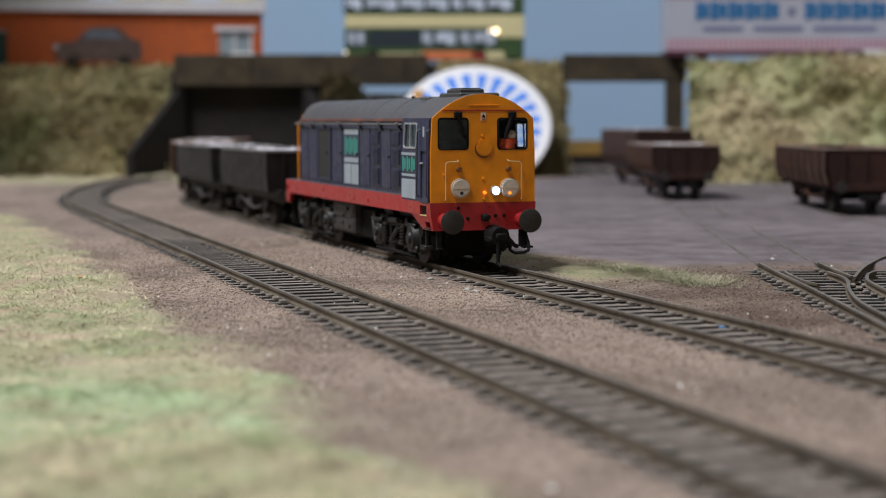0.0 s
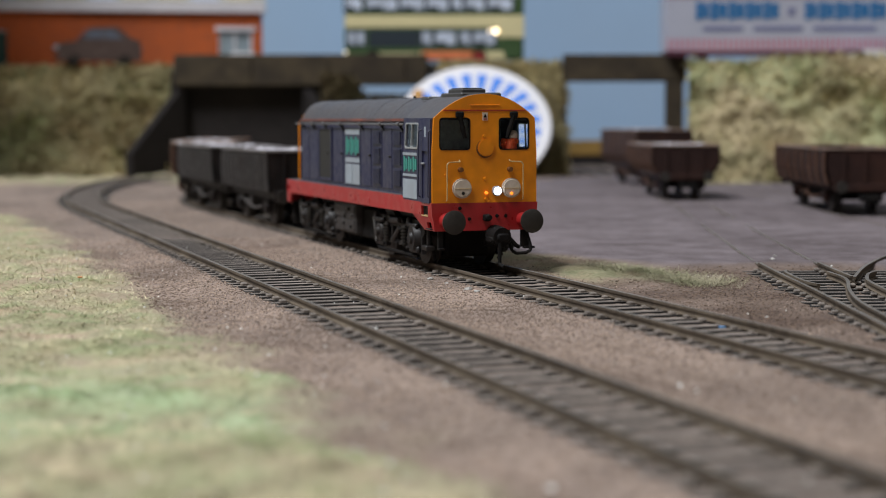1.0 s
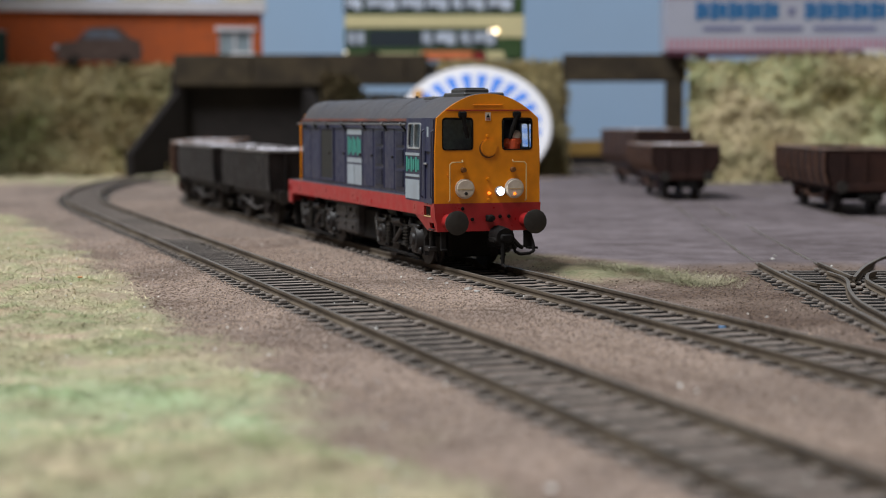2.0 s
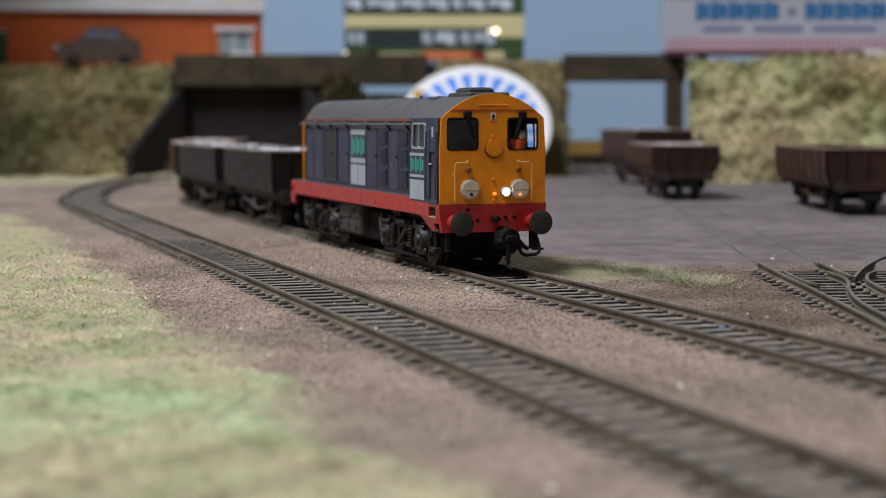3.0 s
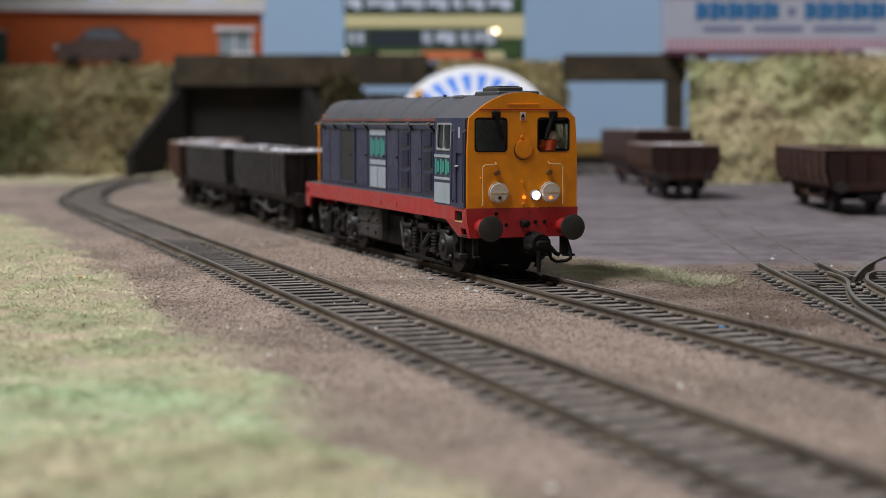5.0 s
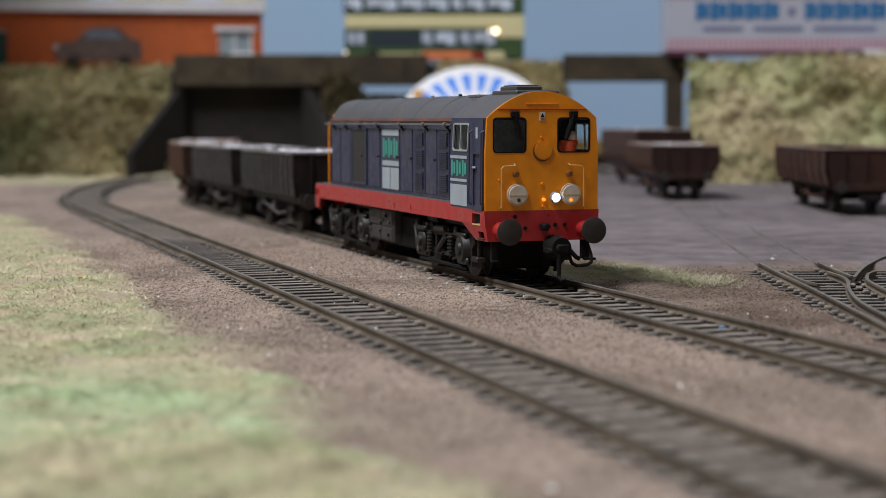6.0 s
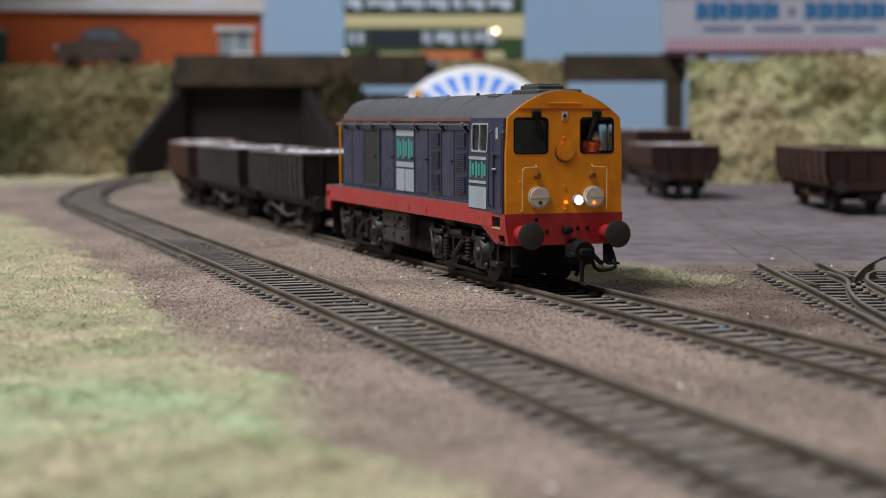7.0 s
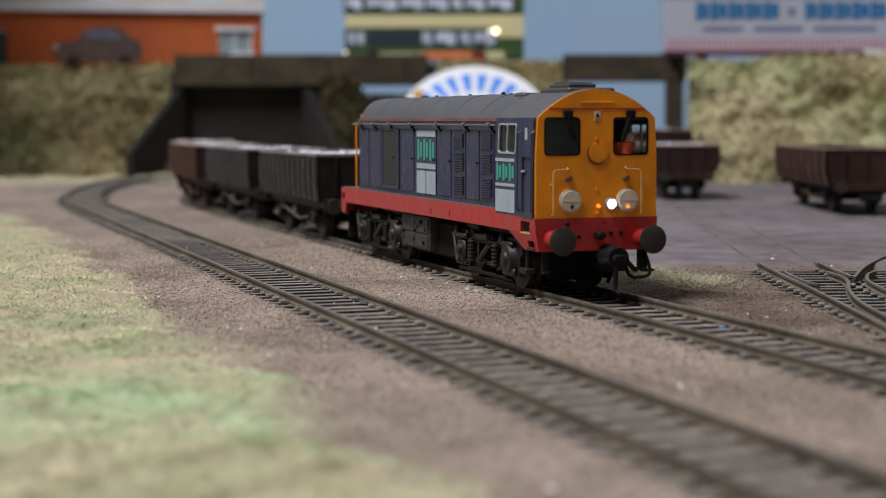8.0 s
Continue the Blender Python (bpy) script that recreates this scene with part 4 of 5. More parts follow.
        for x in (-62, -78):
            P("rivet_plate", box(bmesh.new(), x - 0.5, x + 0.5, sg * 15.7, sg * 15.95, 16.0, 17.6, 0.1), M_RED, parent=sb)
    bm = bmesh.new()
    box(bm, -171.5, -27.2, -15.5, 15.5, 18.9, 19.95, 0.1)
    box(bm, -27.2, -0.8, -15.0, 15.0, 17.6, 18.5, 0.1)
    box(bm, -160, -10, -8.0, 8.0, 12.5, 18.6, 0.2)
    P("footplate", bm, M_ROOF, "grey footplate")
    out = [(-15.7, 18.7), (15.7, 18.7), (15.5, 15), (14.4, 10.9), (-14.4, 10.9), (-15.5, 15)]
    for x, d0 in ((0.05, 1.0), (-171.0, 1.0)):
        beam = P("buffer_beam", plate(bmesh.new(), out, [], lambda a, b, d, x=x: (x - d, a, b), d0), M_RED, "red buffer beam")
        if x > -1:
            for y, z in ((-4.6, 14.2), (3.6, 14.9), (6.2, 14.9), (-7.4, 17.2)):
                P("socket", rod(bmesh.new(), (0.0, y, z), (0.35, y, z), 0.55, 0.45, seg=12), M_BLACK, "small dark pipe socket", True, beam)
        s = 1 if x > -1 else -1
        for y in (-11.4, 11.4):
            bm = bmesh.new()
            rod(bm, (x, y, 13.7), (x + s * 3.6, y, 13.7), 2.2, 1.7, seg=20)
            bf = P("buffer", bm, M_RED if s > 0 else M_BLACK, "red buffer shank", True)
            bm = rod(bmesh.new(), (x + s * 3.4, y, 13.7), (x + s * 6.4, y, 13.7), 1.2, seg=16)
            rod(bm, (x + s * 6.2, y, 13.7), (x + s * 7.0, y, 13.7), 3.2, 3.35, seg=32)
            rod(bm, (x + s * 7.0, y, 13.7), (x + s * 7.35, y, 13.7), 3.35, 2.6, seg=32)
            P("buffer_head", bm, M_BUFFER, "dark round steel buffer head", True, bf)
    # coupling, hoses and brackets under the front beam
    bm = bmesh.new()
    box(bm, 0.0, 3.0, -0.8, 0.8, 13.6, 15.4, 0.3)
    rod(bm, (1.5, 0.4, 14.6), (3.2, 0.4, 14.6), 1.0, 0.7)
    P("drawhook", bm, M_BLACK, "black drawhook", True)
    bm = bmesh.new()
    rod(bm, (0.5, 2.8, 9.6), (6.6, 2.8, 9.4), 2.9, 2.6, 16)
    box(bm, 0.5, 6.2, -0.2, 5.8, 7.4, 9.8, 0.7)
    box(bm, 1.0, 7.2, 1.2, 4.8, 8.0, 10.4, 0.5)
    box(bm, -6, 3, 1.6, 5.0, 6.0, 8.4, 0.4)
    rod(bm, (6.2, 2.2, 8.5), (6.4, 2.0, 1.4), 0.75, 0.5, 8)
    rod(bm, (6.4, 2.0, 2.0), (8.2, 2.4, 1.2), 0.5, 0.4, 8)
    P("tension_lock_coupling", bm, M_BLACK, "dark plastic model coupling with dropped hook", True)
    # Nose-end coupling, hoses and plates, added to fill the gap with dark.
    bm = box(bmesh.new(), -183, -171, -3.2, 3.2, 5.2, 9.4, 0.5)
    box(bm, -186, -182, -5.0, 5.0, 5.4, 9.0, 0.4)
    rod(bm, (-178, 0, 8.0), (-179, 0, 2.0), 0.8, 0.6, 8)
    P("tension_lock_coupling", bm, M_BLACK, "dark plastic model coupling at the nose end", True)
    for y in (-8.6, 8.6):
        P("brake_hose", pipe(bmesh.new(), [(-171, y, 11), (-174.5, y, 9), (-176, y * 0.9, 5.0), (-175, y * 0.7, 3.4)], 0.7, 8), M_BLACK, "black hanging brake hose", True)
    for y0, y1 in ((-14.0, -9.5), (9.5, 14.0)):
        P("guard_bracket", box(bmesh.new(), -170.6, -169.4, y0, y1, 3.4, 12, 0.2), M_BLACK, "black plate added under the nose beam to darken the gap")
    P("brake_hose", pipe(bmesh.new(), [(0, 6.5, 10.5), (2.0, 6.6, 7.5), (2.4, 7.2, 5.2), (2.4, 8.6, 4.4), (2.4, 11.5, 4.6), (2.2, 12.8, 5.2), (1.5, 13.0, 7.0), (0.2, 12.2, 10.8)], 0.45, 8), M_BLACK, "black hanging brake hose", True)
    P("brake_hose", pipe(bmesh.new(), [(0.5, 6.0, 10.5), (1.8, 6.8, 8.6), (2.0, 8.6, 6.6), (1.6, 9.6, 6.2)], 0.6, 8), M_BLACK, "black hanging brake hose", True)
    for y0, y1 in ((11.0, 13.4), (-13.6, -12.0)):
        bm = box(bmesh.new(), -1.5, -0.4, y0, y1, 6.0, 11.2, 0.2)
        box(bm, -1.5, 0.6, y0 + (0.8 if y0 > 0 else 0), y1 + (1.4 if y0 > 0 else 0), 5.6, 6.2, 0.1)
        P("guard_bracket", bm, M_BLACK, "black step bracket")
    # tank and battery boxes between the bogies
    for sg in (-1, 1):
        bm = box(bmesh.new(), -113, -87, sg * 6, sg * 13.2, 4.8, 14.4, 0.35)
        tk = P("equipment_box", bm, M_TANK, "dusty grey-brown equipment box")
        for a0, a1, z0, z1 in ((-112.3, -100.2, 9.6, 13.6), (-112.3, -100.2, 5.4, 9.0), (-99.6, -88, 9.6, 13.6), (-99.6, -88, 5.4, 9.0)):
            P("box_panel", box(bmesh.new(), a0, a1, sg * 13.1, sg * 13.5, z0, z1, 0.12), M_TANK, parent=tk)
        rnd = random.Random(5)
        for i in range(9):
            x, z = rnd.uniform(-111, -89), rnd.uniform(6, 13)
            P("bolt", box(bmesh.new(), x - 0.5, x + 0.5, sg * 13.4, sg * 14.0, z - 0.5, z + 0.5, 0.15), M_BLACK if i % 2 else M_TANK, parent=tk)
    # Black blocks added between the wheels to stand for the deep shade.
    bm = box(bmesh.new(), -34, -14, -6.4, 6.4, 2.6, 12.4, 0.6)
    P("gear_housing", box(bmesh.new(), -166, -116, -6.4, 6.4, 3.0, 12.4, 0.6), M_BLACK, "black block added for the darkness between the wheels")
    P("gear_housing", bm, M_BLACK, "black block added for the darkness between the wheels")
    P("fuel_tank", box(bmesh.new(), -112, -70, -10.8, 10.8, 3.6, 13.5, 0.8), M_BLACK, "black tank")
    # bogies
    for c in (-41.0, -137.0):
        bogie = new("bogie")
        tagged(bogie, "oily brown bogie with coil springs")
        bogie.parent = loco
        bogie.location = Vector((c, 0, 0)) * MM
        B = lambda name, bm, mat, label="", smooth=False: part(name, bm, mat, bogie, label, smooth)
        for sg in (-1, 1):
            y0, y1 = sg * 11.4, sg * 12.9
            out = [(-26, 9.6), (-24.5, 12.6), (-10, 12.8), (-8, 11.0), (8, 11.0), (10, 12.8), (24.5, 12.6), (26, 9.6), (23.5, 7.8), (23.5, 3.2), (12.5, 3.2), (12.0, 4.6), (-12.0, 4.6), (-12.5, 3.2), (-23.5, 3.2), (-23.5, 7.8)]
            holes = [[(-11.5, 6.0), (-11.5, 9.6), (-7, 9.6), (-7, 6.0)], [(-5.6, 5.6), (-5.6, 9.9), (5.6, 9.9), (5.6, 5.6)], [(7, 6.0), (7, 9.6), (11.5, 9.6), (11.5, 6.0)]]
            B("side_frame", plate(bmesh.new(), out, holes, lambda a, b, d, y0=y0, sg=sg: (a, y0 + sg * d, b), 1.4), M_BOGIE, "oily brown cast side frame")
            for x in (-17.0, 17.0):
                bm = box(bmesh.new(), x - 2.6, x + 2.6, sg * 12.5, sg * 14.0, 4.6, 10.2, 0.7)
                rod(bm, (x, sg * 13.8, 7.4), (x, sg * 14.9, 7.4), 1.7, 1.4, 14)
                B("axlebox", bm, M_BOGIE, "dusty axlebox", True)
                bm = box(bmesh.new(), x - 4.5, x + 4.5, sg * 13.0, sg * 14.2, 10.6, 11.8, 0.3)
                rod(bm, (x - 3.4, sg * 13.6, 11.5), (x - 3.4, sg * 13.6, 13.4), 1.0, 0.7, 10)
                B("hanger", bm, M_BOGIE, "dark spring hanger", True)
                for k in (-1, 1):
                    if k * x > 0:
                        xs = x - k * 8.0
                    else:
                        xs = x - k * 6.2
                    bm = bmesh.new()
                    coils = [(4.6, 0.6)] + [(5.0 + i * 0.95 + o, r) for i in range(6) for o, r in ((0.0, 0.6), (0.1, 1.1), (0.5, 1.1), (0.6, 0.6))] + [(10.7, 0.6)]
                    loft(bm, [[(xs + r * math.cos(0.628 * q), sg * 13.6 + r * math.sin(0.628 * q), z) for q in range(10)] for z, r in coils])
                    if abs(xs) < 16:
                        B("coil_spring", bm, M_BUFFER, "grey coil spring", True)
                    else:
                        bm.free()
            bm = rod(bmesh.new(), (18.5, sg * 12.8, 7.6), (18.5, sg * 14.6, 7.6), 4.3, 3.4, 18)
            rod(bm, (18.5, sg * 14.4, 7.6), (18.5, sg * 15.3, 7.6), 2.0, 1.5, 12)
            box(bm, 14.6, 22.6, sg * 12.9, sg * 14.0, 3.4, 5.4, 0.4)
            B("axle_cover", bm, M_BOGIE, "rounded grimy axle end cover", True)
            for x, z in ((-21, 12.0), (-13, 12.3), (-6, 11.8), (0, 11.6), (6, 11.9), (12, 12.4), (-22, 4.4), (-14, 4.0), (10, 4.2), (0, 5.1)):
                B("bolt", rod(bmesh.new(), (x, sg * 12.6, z), (x, sg * 13.5, z), 0.55, 0.45, 8), M_PIPE if x % 2 else M_BOGIE)
            B("damper", pipe(bmesh.new(), [(-24, sg * 13.4, 11.6), (-20.4, sg * 13.6, 4.2)], 0.5, 8), M_BUFFER, "slim grey damper", True)
            B("brake_cylinder", rod(bmesh.new(), (-4.5, sg * 13.2, 11.6), (4.0, sg * 13.4, 12.0), 1.1, 0.9, 12), M_BOGIE, "small brake cylinder", True)
            B("brake_rod", pipe(bmesh.new(), [(-20, sg * 12.9, 2.4), (20, sg * 12.9, 2.4)], 0.5), M_BLACK)
            B("brake_link", pipe(bmesh.new(), [(-4, sg * 13.2, 5.6), (3.5, sg * 13.4, 9.8)], 0.7, 6), M_BOGIE)
            B("sand_pipe", pipe(bmesh.new(), [(25, sg * 12.0, 9.5), (27, sg * 11, 6), (26, sg * 9.6, 1.6)], 0.5, 6), M_BLACK)
            bm = box(bmesh.new(), 24.5, 29, sg * 10.6, sg * 13.4, 4.6, 6.0, 0.3)
            rod(bm, (27.4, sg * 12.2, 5.5), (27.4, sg * 12.2, 10.8), 0.5)
            B("step_bracket", bm, M_BOGIE, "dark guard iron and step")
        B("bogie_frame", box(bmesh.new(), -25, 25, -11, 11, 8.6, 12.2, 0.4), M_BLACK)
        for x in (-17.0, 17.0):
            ws = wheelset(loco, c + x, 7.0)
            WHEELS.append((ws, Vector((c + x, 0, 7.0)), 7.0))
    return loco


def marks(P, parent, x0, width, z0, z1, ya, yb, sg):
    """Plain teal printed bars: three pairs, a tall bar beside a shorter one."""
    w = width / 3.0
    dz = (z1 - z0) * 0.14
    for i in range(3):
        a0 = x0 + i * w
        for u0, u1, lift in ((0.06, 0.4, 0.0), (0.5, 0.86, dz)):
            P("print_bar", box(bmesh.new(), a0 + u0 * w, a0 + u1 * w, ya, yb, z0 + lift, z1 - lift), M_TEAL, "plain teal printed bar", parent=parent)


LOCO = locomotive()


# ---- open wagons ----
def wagon(label, group, length, mat, rim, load, ribs, seed, width=16.5, flare=2.4, rib_mat=None, z0=13.0, z1=29.2):
    """Four-wheeled open wagon; x forward from its middle."""
    rib_mat = rib_mat or mat
    wg = thing("open_wagon", label, "wagon", group)
    h = length / 2
    P = lambda name, bm, mt, lb="", smooth=False, parent=wg: part(name, bm, mt, parent, lb, smooth)
    bw = width - flare
    # tub of four plates
    for sg in (-1, 1):
        ring = lambda x: [(x, sg * bw, z0), (x, sg * width, z0 + 5.5), (x, sg * width, z1), (x, sg * (width - 1), z1), (x, sg * (width - 1), z0 + 6), (x, sg * (bw - 1), z0)]
        side = P("side_panel", loft(bmesh.new(), [ring(-h), ring(h)]), mat, "ribbed steel wagon side")
        for i in range(ribs):
            x = -h + 2.2 + (length - 4.4) * i / (ribs - 1)
            r = lambda xx: [(xx, sg * (bw - 0.2), z0), (xx, sg * (bw + 1.0), z0), (xx, sg * (width + 1.0), z0 + 5.5), (xx, sg * (width + 1.0), z1 - 1.2), (xx, sg * (width - 0.3), z1 - 0.6), (xx, sg * (width - 0.3), z0 + 5.5)]
            P("rib", loft(bmesh.new(), [r(x - 0.45), r(x + 0.45)]), rib_mat, parent=side)
        P("top_rail", box(bmesh.new(), -h - 0.3, h + 0.3, sg * (width - 1.3), sg * (width + 0.7), z1 - 0.3, z1 + 0.8, 0.2), rim, "worn pale top rail", parent=side)
        ex = lambda x, o: [(x, -bw, z0), (x, bw, z0), (x, width - o, z0 + 5.5), (x, width - o, z1), (x, -width + o, z1), (x, -width + o, z0 + 5.5)]
        end = P("end_panel", loft(bmesh.new(), [ex(sg * h, 0.1), ex(sg * (h - 1), 0.1)]), mat, "steel wagon end")
        P("top_rail", box(bmesh.new(), sg * (h - 0.9), sg * (h + 0.6), -width + 1.3, width - 1.3, z1 - 0.3, z1 + 0.8, 0.2), rim, parent=end)
        for y in (-9.5, 0, 9.5):
            P("rib", box(bmesh.new(), sg * h, sg * (h + 0.8), y - 0.6, y + 0.6, z0 + 1, z1 - 0.5, 0.1), mat, parent=end)
        # solebar, buffers, coupling
        P("solebar", box(bmesh.new(), -h - 1, h + 1, sg * 11.2, sg * 12.4, 10.6, z0 + 0.2, 0.2), mat, "dark solebar")
        P("headstock", box(bmesh.new(), sg * h, sg * (h + 1.2), -14, 14, 10.0, z0 + 0.2, 0.2), mat, "dark headstock")
        for y in (-11.4, 11.4):
            bm = rod(bmesh.new(), (sg * (h + 1), y, 12.0), (sg * (h + 4.6), y, 12.0), 1.5, 1.0, 14)
            rod(bm, (sg * (h + 4.6), y, 12.0), (sg * (h + 5.4), y, 12.0), 2.7, 2.6, 20)
            P("buffer", bm, M_BUFFER, "dark buffer", True)
        bm = box(bmesh.new(), sg * (h - 3), sg * (h + 8.0), -1.2, 1.2, 6.0, 7.6, 0.2)
        box(bm, sg * (h + 6.5), sg * (h + 8.5), -4.5, 4.5, 6.0, 8.6, 0.3)
        P("coupling", bm, M_BLACK, "black model coupling")
    P("floor_plate", box(bmesh.new(), -h + 0.5, h - 0.5, -bw, bw, z0 - 0.8, z0 + 0.4), mat)
    bm = box(bmesh.new(), -h * 0.34, h * 0.34, -9.8, 9.8, 4.6, z0 - 0.8, 0.4)
    box(bm, -h + 2, h - 2, -10.4, 10.4, 8.8, z0 - 0.8, 0.2)
    P("underframe", bm, M_BLACK, "black underframe and tanks")
    wb = length * 0.29
    for x in (-wb, wb):
        for sg in (-1, 1):
            out = [(x - 4.6, 10.4), (x + 4.6, 10.4), (x + 2.2, 3.6), (x - 2.2, 3.6)]
            ax = P("axleguard", plate(bmesh.new(), out, [[(x - 2.6, 9.4), (x - 1.7, 9.4), (x - 1.5, 7), (x - 2.1, 7)], [(x + 1.7, 9.4), (x + 2.6, 9.4), (x + 2.1, 7), (x + 1.5, 7)]], lambda a, b, d, sg=sg: (a, sg * (10.9 + d), b), 0.8), mat, "dark W-shaped axleguard")
            bm = box(bmesh.new(), x - 1.8, x + 1.8, sg * 11.2, sg * 13.4, 4.6, 8.0, 0.4)
            P("axlebox", bm, mat, parent=ax)
            bm = bmesh.new()
            for i in range(3):
                q = 6.0 - i * 1.4
                box(bm, x - q, x + q, sg * 11.6, sg * 13.0, 8.0 + i * 0.55, 8.5 + i * 0.55)
            P("leaf_spring", bm, mat, parent=ax)
    for sg in (-1, 1):
        bm = pipe(bmesh.new(), [(-wb * 0.8, sg * 13.2, 9.5), (wb * 0.3, sg * 13.4, 5.8), (wb * 0.8, sg * 13.4, 7.2)], 0.45, 6)
        box(bm, -2.2, 2.2, sg * 12.9, sg * 13.7, 6.0, 10.2, 0.2)
        P("brake_lever", bm, rib_mat, "brake lever and gear")
    if load:
        rs = np.random.RandomState(seed)
        k = 900
        x, y = rs.uniform(-h + 2, h - 2, k), rs.uniform(-width + 2, width - 2, k)
        heap = z1 - 2.0 + 0.9 * np.cos(x / h * 1.35) + 1.1 * np.sin(x * 0.16 + seed) * np.cos(y * 0.2)
        octa = np.array([(1, 0, 0), (0, 1, 0), (-1, 0, 0), (0, -1, 0), (0, 0, 1), (0, 0, -1)], float)
        tri = np.array([(0, 1, 4), (1, 2, 4), (2, 3, 4), (3, 0, 4), (1, 0, 5), (2, 1, 5), (3, 2, 5), (0, 3, 5)])
        v = octa[None] * rs.uniform(0.6, 1.7, (k, 6, 1))
        co = np.stack([x, y, heap], 1)[:, None, :] + v
        ld = many("stone_load", co.reshape(-1, 3), (np.arange(k)[:, None, None] * 6 + tri[None]).reshape(-1, 3), M_LOAD)
        tagged(ld, "heaped pale broken stone load", kind="stuff")
        ld.parent = wg
        P("load_bed", box(bmesh.new(), -h + 1, h - 1, -width + 1, width - 1, z1 - 4, z1 - 2.5), M_LOAD)
    ws = [(wheelset(wg, x, 6.2), Vector((x, 0, 6.2)), 6.2) for x in (-wb, wb)]
    return wg, ws, wb


TRAIN = []
WAGON_LEN = 90.0
for i, back in enumerate((-247.5, -361.0, -474.5, -588.0)):
    mt = (M_WAGON, M_WAGON, M_RUSTWAG, M_RUSTWAG)[i]
    wg, ws, wb = wagon(("sooty dark ribbed wagon with pale stone load, coupled behind the locomotive", "sooty dark ribbed wagon with pale stone load, in the moving train",
                        "rusty brown ribbed wagon with worn rim, in the moving train", "rusty brown ribbed wagon at the tail of the train")[i], "wagons of the train", WAGON_LEN, mt, (M_GREYRIM, M_GREYRIM, M_RIM, M_RIM)[i], True, 12, 31 + i, 16.2, 0.5, (M_RIB, M_RIB, M_RUSTRIB, M_RUSTRIB)[i], z0=14.2)
    TRAIN.append((wg, ws, wb, back))

# parked wagons in the yard
for k, (x, y, rz, lb) in enumerate(((125.5, 935, math.atan2(-1, 0.024), "rusty brown parked wagon with pale stone load, in the siding"),
                                    (132.0, 1112, math.atan2(-1, 0.15), "dark brown parked wagon behind another in the siding"),
                                    (185.0, 801, radians(-90), "rusty brown parked wagon with flared sides and worn rim"))):
    wg, ws, wb = wagon(lb, "parked wagons", (92.0, 92.0, 112.0)[k], M_RUSTWAG, M_RIM, k < 2, 8, 60 + k, 17.6, (3.4, 3.4, 1.6)[k], rib_mat=M_RUSTRIB, z1=(27.6, 34.5, 28.2)[k])
    wg.matrix_basis = place_mm((x, y, 0), rz)


# ---- embankments, bridge, road ----
def bank(name, toe, crest, top, x0, x1, label, lump, seed, back, shear=0.0, turf=None):
    """Turf slope from toe(x) at ground level up to the road, then flat to the back."""
    nx, ny = int((x1 - x0) / 4), 60
    us, vs = np.linspace(x0, x1, nx), np.linspace(0, 1, ny)
    x, v = np.meshgrid(us, vs)
    t, c = toe(x), crest(x)
    y = np.where(v < 0.7, t + (c - t) * (v / 0.7), c + (back - c) * ((v - 0.7) / 0.3))
    rise = smooth01(0.0, 0.7, v) * 0.65 + 0.35 * np.clip(v / 0.7, 0, 1)
    z = -5 + (top(x) + 5) * rise
    k = np.sin(np.clip(v / 0.72, 0, 1) * np.pi) ** 0.6
    rough = [noise.fractal(Vector((px / 44.0, pz / 26.0, seed)), 0.8, 2.1, 6) for px, pz in zip(x.ravel(), z.ravel())]
    dz = 2.6 * lump * np.array(rough).reshape(x.shape)
    y = y - dz * k
    z = z + 0.4 * dz * k
    x = x + shear * (y - t.min())
    idx = np.arange(nx * ny).reshape(ny, nx)
    a, b, cc, d = idx[:-1, :-1].ravel(), idx[:-1, 1:].ravel(), idx[1:, 1:].ravel(), idx[1:, :-1].ravel()
    co = np.stack([x.ravel(), y.ravel(), z.ravel()], 1)
    ob = many(name, co, np.concatenate([np.stack([a, b, cc], 1), np.stack([a, cc, d], 1)]), turf or M_BANK)
    ob.data.shade_smooth()
    tagged(ob, label, "embankment", kind="structure")
    # foliage clumps on the slope
    rs = np.random.RandomState(seed)
    face = np.where((v > 0.03) & (v < 0.74))
    pick = rs.randint(0, len(face[0]), 9000)
    p = co.reshape(ny, nx, 3)[face[0][pick], face[1][pick]] + rs.randn(9000, 3) * 1.2
    way = rs.randn(9000, 3) * np.array([1, 0.6, 0.8]) + np.array([0, -0.9, 0.3])
    way /= np.linalg.norm(way, axis=1)[:, None]
    L = rs.uniform(2.5, 6.5, 9000)[:, None]
    side = np.cross(way, rs.randn(9000, 3))
    side /= np.linalg.norm(side, axis=1)[:, None]
    w = rs.uniform(0.5, 1.5, 9000)[:, None]
    q = np.stack([p - side * w, p + side * w, p + way * L], 1)
    fl = many(name + "_foliage", q.reshape(-1, 3), np.arange(27000).reshape(-1, 3), M_BUSH if turf is None else M_SCRUB)
    tagged(fl, "tufts of olive and straw foliage on the bank", "foliage", kind="stuff")


M_BUSH = material("olive and straw foliage", (0.53, 0.45, 0.25), 0.9, grain=20, vary=0.5, stain=(0.95, (0.06, 0.05, 0.012)), stain_scale=10, by_island=0.5)
# Darker foliage for the bank whose turf carries shade in its colour.
M_SCRUB = material("brown scrub", (0.12, 0.09, 0.045), 0.9, grain=60, vary=0.25, stain=(0.8, (0.06, 0.06, 0.02)), stain_scale=22, by_island=0.4)
ROAD_Z = 86.0
bank("embankment_west", lambda x: 1318 + 0 * x, lambda x: 1372 + 0 * x, lambda x: 84 + 0 * x, -395, -214, "lumpy olive green grass embankment", 5, 41, 1660)
